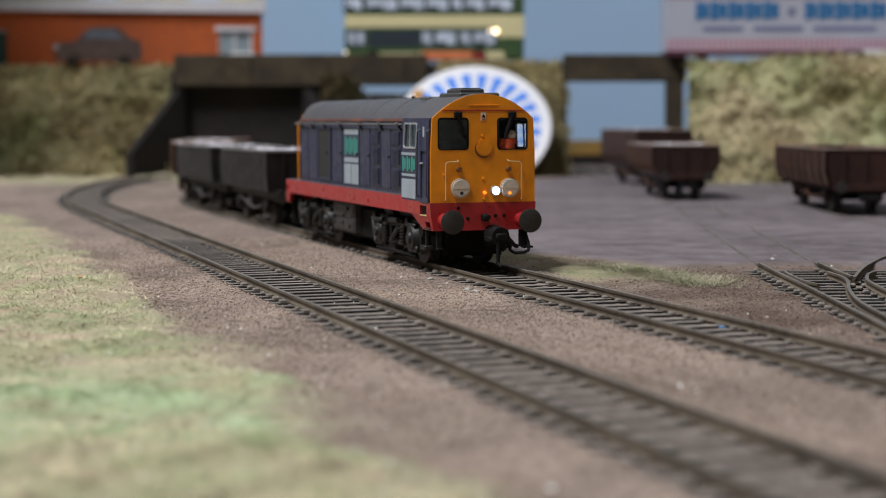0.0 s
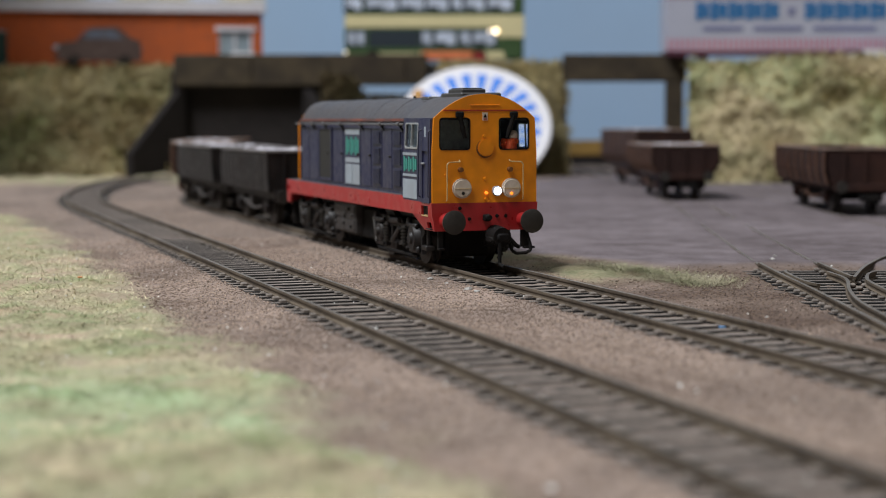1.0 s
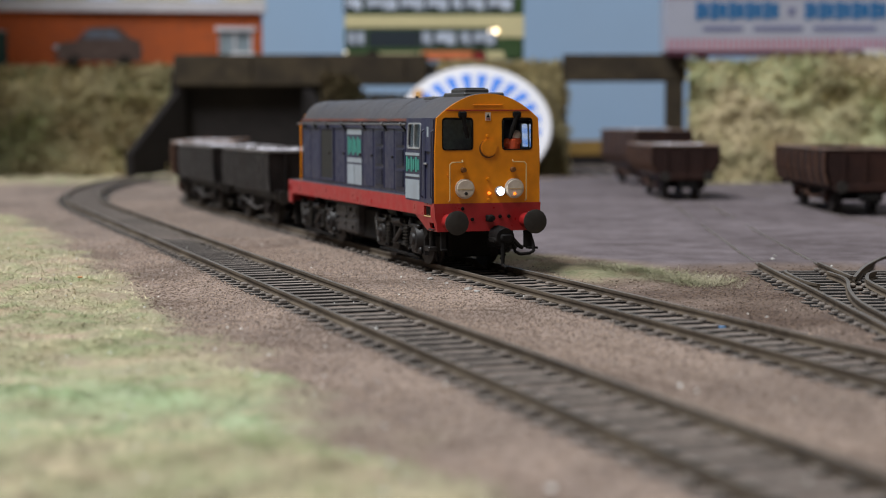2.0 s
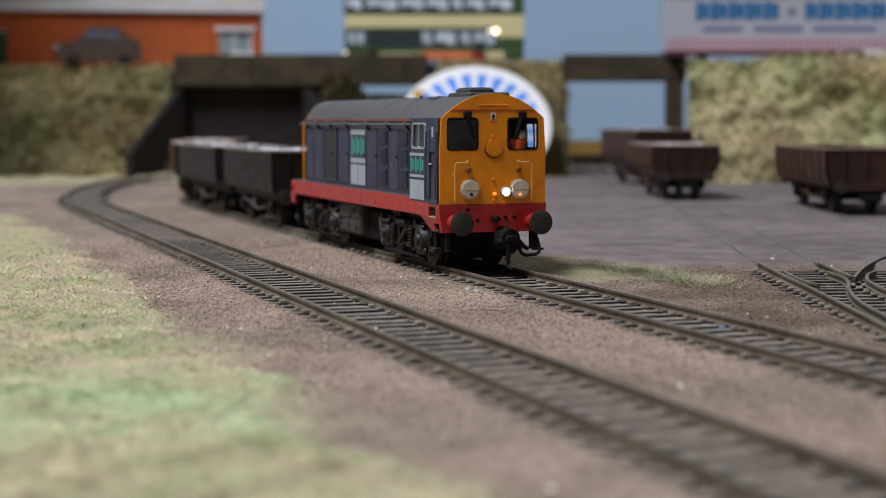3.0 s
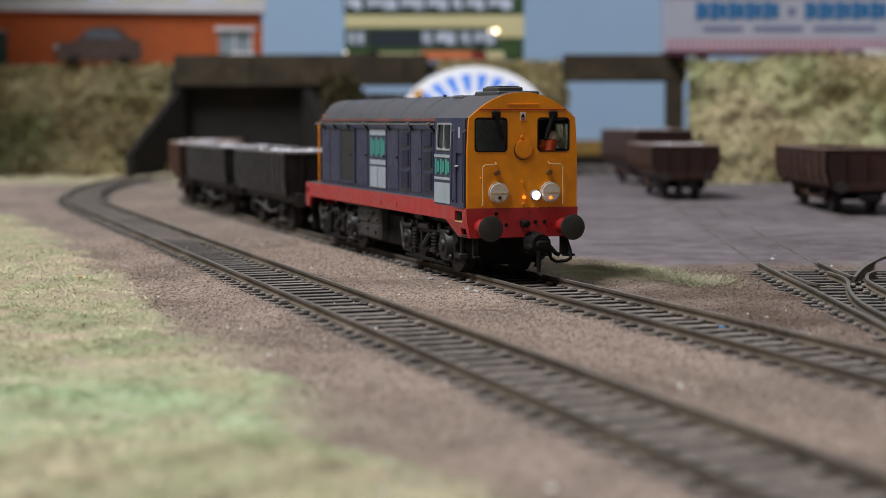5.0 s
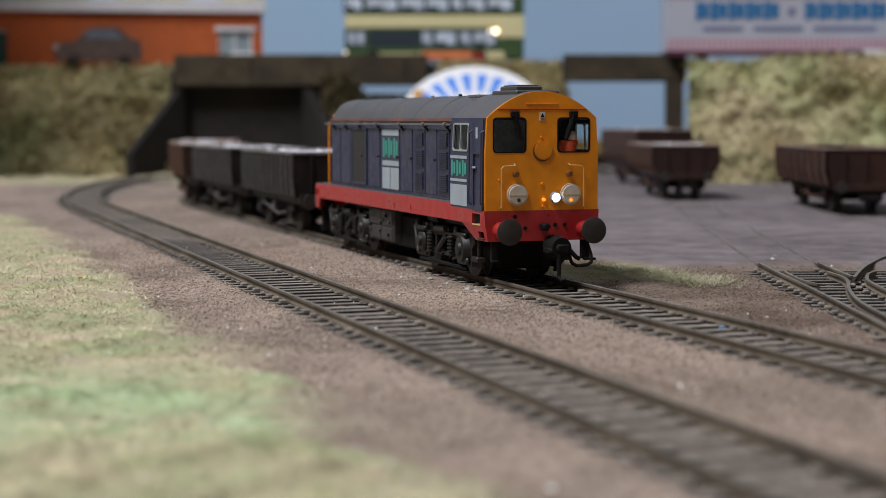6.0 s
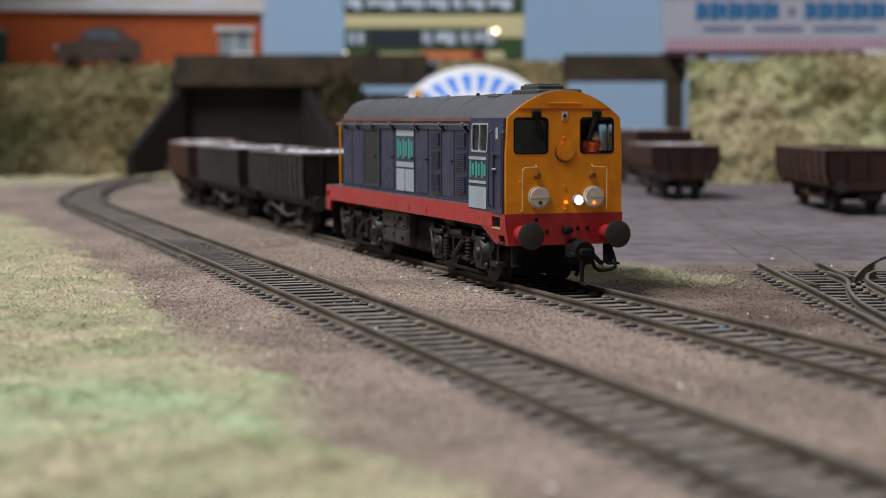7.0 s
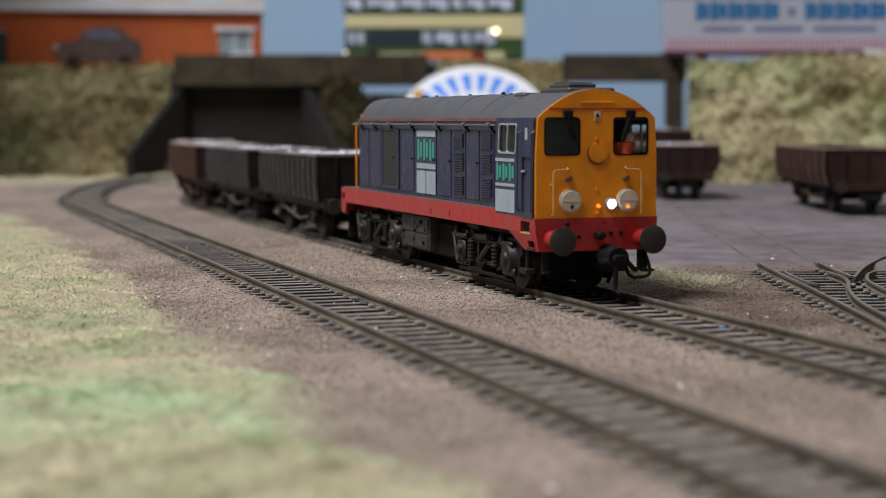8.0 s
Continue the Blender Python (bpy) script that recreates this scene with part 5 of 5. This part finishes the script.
bank("embankment_east", lambda x: 1115 - 0.1 * (x - 160), lambda x: 1195 - 0.08 * (x - 160), lambda x: 82 + 3 * smooth01(195, 215, x), 154, 560, "lumpy olive and straw covered cutting side", 6, 47, 1400, 0.15)
bank("embankment_middle", lambda x: 1302 + 0 * x, lambda x: 1331 + 0 * x, lambda x: 74 - 16 * smooth01(-75, -58, x), -92, -20, "brown scrubby bank with shade in its colour beside the bridge opening", 2.2, 53, 1334, 0.0, M_BANK_SHADED)
bank("embankment_pier", lambda x: 1302 + 0 * x, lambda x: 1331 + 0 * x, lambda x: 84 + 0 * x, 0, 95, "pale olive grass bank between the two bridge spans", 2.2, 59, 1345)


def bridge():
    br = thing("road_bridge", "dark weathered road bridge with timber-brown parapet girders and near-black abutments", "bridge", kind="structure")
    P = lambda name, bm, mt, lb="": part(name, bm, mt, br, lb)
    Y = 1335
    P("parapet", box(bmesh.new(), -210, -12, Y, Y + 8, 68.0, 92.5, 0.8), M_GIRDER, "dark brown parapet girder")
    P("parapet", box(bmesh.new(), 92, 186, Y - 30, Y - 22, 70.0, 91.0, 0.8), M_GIRDER, "dark brown parapet girder")
    for x in (-150, -90, -30):
        P("girder_plate", box(bmesh.new(), x - 0.8, x + 0.8, Y - 1.0, Y + 0.5, 68.5, 92, 0.2), M_GIRDER)
    P("deck", box(bmesh.new(), -212, 97, Y + 10, 1458, 78, 86), M_ROAD, "grey road deck")
    # sloping wing walls of the west span
    for x0, x1, x2, fwd in ((-202, -236, -1, 40), (-110, -78, 1, 75)):
        d = 6
        bm = loft(bmesh.new(), [[(x0, Y + 6, 69), (x0, Y + 6, -5), (x1, Y - fwd, -5), (x1, Y - fwd, 16)], [(x0 + x2 * d, Y + 10, 69), (x0 + x2 * d, Y + 10, -5), (x1 + x2 * d, Y + 4 - fwd, -5), (x1 + x2 * d, Y + 4 - fwd, 16)]])
        P("wing_wall", bm, M_ABUT, "near-black sloping wing wall")
    P("abutment", box(bmesh.new(), -214, -204, Y + 10, 1640, -5, 78), M_ABUT, "near-black abutment")
    P("abutment", box(bmesh.new(), -108, -98, Y + 10, 1640, -5, 78), M_ABUT, "near-black abutment")
    # Added sheet across the tracks, standing in for the dark opening.
    P("back_wall", box(bmesh.new(), -204, -108, 1352, 1360, -5, 78), M_ABUT, "dark sheet added for the shade under the bridge")
    P("deck", box(bmesh.new(), 92, 200, Y - 20, Y + 8, 80, 86), M_ROAD, "narrow grey deck of the second span")
    P("post", box(bmesh.new(), 171, 184, Y - 30, Y - 18, -5, 70, 0.6), M_GIRDER, "dark square bridge post")
    return br


bridge()
bm = box(bmesh.new(), 90, 190, 1600, 1606, 8, 22, 0.4)
low = thing("low_wall", "low ochre and dark wall beyond the second span", "wall", kind="structure")
part("coping", bm, material("ochre coping", (0.22, 0.13, 0.03), 0.8, grain=60, vary=0.2), low, "ochre upper band")
part("base", box(bmesh.new(), 88, 192, 1602, 1610, -6, 8, 0.4), M_ABUT, low)

# painted board behind everything
bm = box(bmesh.new(), -900, 900, 1668, 1680, -60, 700)
tagged(part("backdrop", bm, M_SKY), "pale blue painted sky board", "backdrop", kind="structure")


# ---- oval plaque ----
def plaque():
    ob = thing("oval_plaque", "white oval plaque with blue wedges, leaning by the bridge", "plaque")
    Y, cx, cz, a, b = 1262.0, 23.8, 40.0, 57.8, 49.5
    ell = lambda ra, rb, y, k=64: [(cx + ra * math.cos(6.28319 * i / k), y, cz + rb * math.sin(6.28319 * i / k)) for i in range(k)]
    lean = Matrix.Translation((0, Y * MM, -3 * MM)) @ Matrix.Rotation(radians(-24), 4, "X") @ Matrix.Translation((0, -Y * MM, 3 * MM))
    ob.matrix_basis = lean
    m_white = material("glossy white plaque", (0.86, 0.85, 0.9), 0.35, grain=50, vary=0.03)
    m_blue = material("bright blue print", (0.05, 0.24, 0.85), 0.5, grain=80, vary=0.05)
    part("plate", loft(bmesh.new(), [ell(a - 0.6, b - 0.6, Y - 1.6), ell(a, b, Y - 1.0), ell(a, b, Y + 1.0)]), m_white, ob, "white oval plate")
    n = 24
    for i in range(n):
        t = 6.28319 * (i + 0.5) / n
        w = 0.075
        pts = []
        for r, k in ((0.56, 0.75), (0.86, 1.1)):
            for s in (-1, 1):
                tt = t + s * w * k
                pts.append((cx + a * r * math.cos(tt), cz + b * r * math.sin(tt)))
        pts = [pts[0], pts[1], pts[3], pts[2]]
        part("wedge", loft(bmesh.new(), [[(x, Y - 2.0, z) for x, z in pts], [(x, Y - 1.5, z) for x, z in pts]]), m_blue, ob, "bright blue wedge")
    part("centre", loft(bmesh.new(), [ell(a * 0.5, b * 0.5, Y - 2.0, 40), ell(a * 0.5, b * 0.5, Y - 1.4, 40)]), m_white, ob)
    bm = rod(bmesh.new(), (-18.5, Y - 3.2, 65.5), (-18.5, Y - 1.0, 65.5), 4.2, seg=14)
    part("badge", bm, material("ochre badge", (0.5, 0.25, 0.05), 0.5), ob, "small ochre badge")
    part("foot", box(bmesh.new(), cx - 12, cx + 12, Y - 3, Y + 3, -7.5, -4.0, 0.4), m_white, ob)


plaque()


# ---- double-decker bus ----
def bus():
    ob = thing("double_decker_bus", "green and cream double-decker bus parked on the bridge road", "bus", m=place_mm((-9.2, 1400, ROAD_Z)))
    m_green = material("dark green bus paint", (0.045, 0.085, 0.03), 0.4, grain=100, vary=0.08)
    m_cream = material("cream bus paint", (0.66, 0.58, 0.33), 0.4, grain=100, vary=0.05)
    m_glass = material("dark bus glass", (0.03, 0.04, 0.05), 0.12, vary=0.1)
    m_daylit = material("pale bus interior", (0.5, 0.55, 0.66), 0.5, grain=60, vary=0.3)
    P = lambda name, bm, mt, lb="", parent=ob: part(name, bm, mt, parent, lb)
    L = 75.5
    body = P("body", box(bmesh.new(), -L + 4.5, L, 0, 33, 4, 66, 1.6), m_green, "green bus body")
    for z0, z1 in ((30.5, 40.5), (57.5, 61)):
        P("cream_band", box(bmesh.new(), -L + 5, L + 0.2, -0.4, 0.3, z0, z1, 0.2), m_cream, "cream band", body)
    P("cream_band", box(bmesh.new(), -10, L - 16, -0.4, 0.3, 5.0, 11.0, 0.2), m_cream, "cream skirt panel", body)
    P("cream_band", box(bmesh.new(), -52, -12, -0.4, 0.3, 5.5, 10.0, 0.2), m_cream, "", body)
    P("advert", box(bmesh.new(), -8, 36, -0.8, -0.3, 4.8, 11.2), material("orange-red advert", (0.7, 0.2, 0.08), 0.5, grain=200, vary=0.25), "orange-red advert panel", body)
    # glazing: most panes carry pale daylight as paint, the lower saloon is partly dark
    upper = ((-70, -57), (-52.5, -28), (-25, -6), (-3.5, 13.5), (17, 25), (28, 43), (46.5, 66))
    lower = ((-68, -62.5), (-60.5, -55), (-50, -11), (-7.5, 0), (3.5, 19.5), (23.5, 31.5), (34.5, 52))
    for row, z0, z1, spans in ((0, 14.5, 28.5, lower), (1, 43.0, 55.5, upper)):
        for i, (x0, x1) in enumerate(spans):
            w = P("window", box(bmesh.new(), x0 - 1.6, x1 + 1.6, -0.3, 0.3, z0, z1, 0.2), m_glass, "dark window surround", body)
            if row == 1 or i != 2:
                P("pane", box(bmesh.new(), x0, x1, -0.6, -0.2, z0 + 2.0, z1 - 1.4), m_daylit, "pale pane with daylight painted on", w)
                P("seat_back", box(bmesh.new(), x0 + 1, x1 - (x1 - x0) * 0.45, -0.8, -0.5, z0 + 1.6, z0 + 4.6, 0.1), m_glass, "", w)
    P("cream_band", box(bmesh.new(), 54, L + 0.3, -0.5, 0.3, 22, 31, 0.3), m_cream, "", body)
    P("lamp", rod(bmesh.new(), (47.5, -1.4, 27.5), (47.5, -0.2, 27.5), 1.2, seg=12), glow("weak warm lamp", (1.0, 0.8, 0.6), 2), "warm lamp", body)
    P("lamp", rod(bmesh.new(), (52.5, -1.6, 27.5), (52.5, -0.2, 27.5), 1.9, seg=14), glow("lit warm lamp", (1.0, 0.8, 0.55), 5), "lit warm lamp", body)
    P("lamp", rod(bmesh.new(), (-L + 5.5, -1.6, 10.5), (-L + 5.5, -0.2, 10.5), 1.2, seg=14), glow("weak warm lamp", (1.0, 0.85, 0.6), 1.2), "warm lamp", body)
    m_hub = material("dark red hub", (0.28, 0.02, 0.02), 0.5)
    for x in (-48, 39):
        hub = m_hub if x > 0 else M_BLACK
        w = P("wheel", rod(bmesh.new(), (x, -0.8, 6.2), (x, 5, 6.2), 6.2, seg=22), M_BLACK, "black tyre", ob)
        P("hub", rod(bmesh.new(), (x, -1.4, 6.2), (x, -0.6, 6.2), 4.4, 3.6, seg=18), hub, "wheel hub", w)


bus()


# ---- lorry trailer ----
def trailer():
    ob = thing("lorry_trailer", "white box lorry trailer with blue print and a red striped skirt", "trailer", m=place_mm((166, 1290, ROAD_Z + 2)))
    m_white = material("white trailer side", (0.4, 0.41, 0.5), 0.5, grain=30, vary=0.05)
    m_blue = material("blue trailer print", (0.01, 0.13, 0.33), 0.5, vary=0.08)
    m_grey = material("grey-violet print", (0.16, 0.17, 0.3), 0.5, vary=0.08)
    m_stripe = material("faded red stripe", (0.5, 0.2, 0.26), 0.5, vary=0.08)
    P = lambda name, bm, mt, lb="", parent=ob: part(name, bm, mt, parent, lb)
    L = 176
    body = P("body", box(bmesh.new(), 2, L, 0, 34, 4, 62, 0.6), m_white, "white box body")
    P("top_line", box(bmesh.new(), 2, L, -0.4, 0.2, 44.5, 46.0), m_stripe, "thin faded red line", body)
    P("frame_edge", box(bmesh.new(), 2, L, -0.4, 0.2, 1.0, 5.0, 0.2), material("maroon edge", (0.08, 0.02, 0.04), 0.5), "dark maroon lower edge", body)
    n = 42
    for i in range(n):
        x = 3.5 + i * (L - 6) / n
        P("stripe", box(bmesh.new(), x, x + 1.9, -0.3, 0.1, 5.0, 14.0), m_stripe, "", body)
    # plain bars in place of the lettering
    x = 24.5
    for w in (9.5, 12, 11.5, 11.5, 11, 5, 0, 9, 11, 11, 12, 11.5):
        if w == 0:
            x += 6
            continue
        small = w == 5
        x0 = x + (6 if small else 0)
        z0, z1 = (31, 37) if small else (28.0, 41.5)
        bars = ((0.0, 0.44, 0.0), (0.52, 1.0, 1.2)) if not small else ((0.0, 1.0, 0.0),)
        for u0, u1, lift in bars:
            P("print_bar", box(bmesh.new(), x0 + u0 * w, x0 + u1 * w, -0.5, 0.1, z0 + lift, z1 - lift), m_blue if not small else m_grey, "plain blue printed bar", body)
        x = x0 + w + 1.6
    for x0, x1 in ((30, 60), (68, 105), (113, 160)):
        P("print_bar", box(bmesh.new(), x0, x1, -0.4, 0.1, 19.5, 23.0), m_grey, "plain grey-violet printed bar", body)
    for x in (30, 130, 145):
        P("wheel", rod(bmesh.new(), (x, 2, 4), (x, 8, 4), 6, seg=18), M_BLACK, "black tyre", ob)


trailer()


# ---- cars ----
def car(label, colour, m, length=56.0, tall=1.0):
    ob = thing("car", label, "car", m=m)
    mt = material("car paint", colour, 0.18, grain=60, vary=0.1)
    k = length / 56.0
    kz = k * tall
    prof = [(-28, 2.4), (28, 2.4), (28.5, 7), (27, 10.6), (13, 12.2), (6, 18.4), (-12, 19.2), (-22, 13.4), (-27.5, 12.4), (-28.5, 8)]
    rings = []
    for y, sc in ((0, 0.97), (1.2, 1.0), (21.8, 1.0), (23, 0.97)):
        rings.append([(x * k * sc, y + (1.8 if z > 15 and y < 5 else -1.8 if z > 15 else 0), z * kz) for x, z in prof])
    part("body", loft(bmesh.new(), rings), mt, ob, "rounded saloon body", True)
    mg = material("car glass", (0.1, 0.11, 0.14), 0.1, vary=0.05)
    for pts in ([(-16, 13), (-9.5, 17.4), (-3, 17.4), (-3, 13)], [(-2, 13), (-2, 17.4), (5.4, 17.2), (11, 13)]):
        part("window", loft(bmesh.new(), [[(x * k, 23.3 - (1.6 if z > 15 else 0.0), z * kz) for x, z in pts], [(x * k, 21.6 - (1.6 if z > 15 else 0), z * kz) for x, z in pts]]), mg, ob, "dark side window")
        part("window", loft(bmesh.new(), [[(x * k, 0.4 + (1.6 if z > 15 else 0.0), z * kz) for x, z in pts], [(x * k, 1.4 + (1.6 if z > 15 else 0), z * kz) for x, z in pts]]), mg, ob, "dark side window")
    for x in (-17, 17):
        w = part("wheel", rod(bmesh.new(), (x * k, -0.4, 4.2), (x * k, 23.4, 4.2), 4.2, seg=20), M_BLACK, ob, "black tyre")
        part("hub", rod(bmesh.new(), (x * k, -0.8, 4.2), (x * k, 23.8, 4.2), 2.6, seg=16), M_BUFFER, w, "dull grey hub cap")
    part("windscreen", loft(bmesh.new(), [[(14 * k - o, y0, 12.6 * kz), (14 * k - o, y1, 12.6 * kz), (6.6 * k - o, y1 - 1.5, 18 * kz), (6.6 * k - o, y0 + 1.5, 18 * kz)] for o, y0, y1 in ((-0.5, 3, 20), (0.6, 3, 20))]), mg, ob, "dark windscreen")
    for x in (-28, 28):
        for y in (2, 16.5):
            part("light", box(bmesh.new(), x * k - 1, x * k + 1, y, y + 4.5, 8 * kz, 10 * kz, 0.3), M_PALE, ob, "pale lamp glass")
    return ob


car("dusty brown-grey saloon car parked by the brick building", (0.09, 0.062, 0.055), place_mm((-282, 1392, 85.0), radians(200)), 66, 1.4)
car("small white car on the road beyond the parapet", (0.7, 0.7, 0.72), place_mm((-160, 1400, ROAD_Z - 6)), 50)
car("small white car on the road beyond the cutting", (0.7, 0.7, 0.72), place_mm((322, 1262, ROAD_Z - 3)), 46, 0.6)


# ---- brick building ----
def building():
    turn = Matrix.Translation((-0.1515, 1.44, 0)) @ Matrix.Rotation(radians(10), 4, "Z") @ Matrix.Translation((0.1515, -1.44, 0))
    ob = thing("brick_building", "red brick industrial building with white eaves and pale window", "building", m=turn)
    m_brick = material("orange-red brick", (0.4, 0.08, 0.016), 0.85, grain=260, vary=0.18, stain=(0.4, (0.3, 0.07, 0.025)), stain_scale=14)
    m_eave = material("white eaves board", (0.55, 0.52, 0.55), 0.6, grain=50, vary=0.05)
    m_sheet = material("pale grey roof sheet", (0.3, 0.29, 0.28), 0.6, grain=40, vary=0.08)
    P = lambda name, bm, mt, lb="", parent=ob: part(name, bm, mt, parent, lb)
    Y, X1, zt = 1440, -151.5, 131
    wall = P("wall", plate(bmesh.new(), [(-394, 80), (X1, 80), (X1, zt), (-394, zt)], [[(-188, 86), (-160, 86), (-160, 117), (-188, 117)], [(-391, 82), (-360, 82), (-360, 115), (-391, 115)]], lambda a, b, d: (a, Y + d, b), 6), m_brick, "orange-red brick wall")
    P("wall", box(bmesh.new(), X1 - 6, X1, Y + 6, Y + 22, 80, zt), m_brick)
    P("eaves_board", box(bmesh.new(), -395, X1 + 3, Y - 5, Y + 2, 130.5, 138, 0.5), m_eave, "white eaves board")
    bm = loft(bmesh.new(), [[(x, Y - 4, 137), (x, Y + 22, 162), (x, Y + 22, 159), (x, Y - 4, 134.5)] for x in (-395, X1 + 3)])
    roof = P("roof", bm, m_sheet, "pale grey sheet roof")
    m_light = material("bluish rooflight", (0.4, 0.42, 0.52), 0.3, grain=30, vary=0.1)
    m_tan = material("weathered tan roof panel", (0.36, 0.32, 0.25), 0.7, grain=40, vary=0.15)
    for i, x in enumerate(range(-380, -160, 28)):
        bm = loft(bmesh.new(), [[(xx, Y - 1, 139.5), (xx, Y + 20, 161.6), (xx, Y + 20, 162.8), (xx, Y - 1, 140.7)] for xx in (x + 2, x + 24)])
        P("roof_panel", bm, m_light if i % 3 == 0 else m_tan, "", roof)
    w = P("window", box(bmesh.new(), -187, -161, Y + 2, Y + 3.5, 87, 116), material("pale window", (0.25, 0.3, 0.33), 0.2, grain=60, vary=0.2), "pale glazed window")
    P("lintel", box(bmesh.new(), -191, -157, Y - 1.5, Y + 1, 115.5, 119.5, 0.3), m_eave, "pale lintel", w)
    for x in (-188, -174.5, -161):
        P("window_frame", box(bmesh.new(), x - 1.0, x + 1.0, Y + 0.5, Y + 2.2, 86, 116), m_eave, "", w)
    P("door", box(bmesh.new(), -392, -359, Y + 2, Y + 4, 82, 114), material("dark green door paint", (0.01, 0.045, 0.04), 0.5), "dark green shutter door")


building()


# ---- what moves ----
def motions():
    # distance of the front headstock along the track
    known = [(0.0, 447.4), (0.5, 446.9), (1.0, 446.1), (1.5, 445.0), (2.2, 443.0), (3.0, 439.4), (3.5, 435.3), (4.0, 430.0), (4.5, 423.8), (5.2, 414.3), (6.0, 403.3), (6.5, 396.4), (7.0, 388.6), (7.5, 379.4), (8.0, 368.7)]
    ts, ss = [a for a, _ in known], [b for _, b in known]

    def at(t):
        i = max(k for k in range(len(ts) - 1) if ts[k] <= t + 1e-9)
        slope = lambda j: (ss[min(j + 1, len(ts) - 1)] - ss[max(j - 1, 0)]) / (ts[min(j + 1, len(ts) - 1)] - ts[max(j - 1, 0)])
        h = ts[i + 1] - ts[i]
        u = (t - ts[i]) / h
        return (2 * u ** 3 - 3 * u ** 2 + 1) * ss[i] + (u ** 3 - 2 * u ** 2 + u) * h * slope(i) + (3 * u ** 2 - 2 * u ** 3) * ss[i + 1] + (u ** 3 - u ** 2) * h * slope(i + 1)

    times = [round(0.2 * k, 1) for k in range(41)]

    def along(s, half):
        """Pose of a vehicle whose two axles or bogies ride the track."""
        a, b = on_track(N_LOCO, s - half)[0], on_track(N_LOCO, s + half)[0]
        d = a - b
        return place_mm((a + b) / 2, math.atan2(d.y, d.x))

    rows = []
    for t in times:
        m = along(at(t) + 89.0, 48.0)
        rows.append((t, m @ Matrix.Translation((89.0 * MM, 0, 0))))
    walk(LOCO, rows)
    spin = lambda c, r: [(t, Matrix.Translation(c * MM) @ Matrix.Rotation((at(0.0) - at(t)) / r, 4, "Y")) for t in times]
    for ob, c, r in WHEELS:
        walk(ob, spin(c, r))
    for wg, ws, wb, back in TRAIN:
        walk(wg, [(t, along(at(t) - back, wb)) for t in times])
        for ob, c, r in ws:
            walk(ob, spin(c, r))


motions()
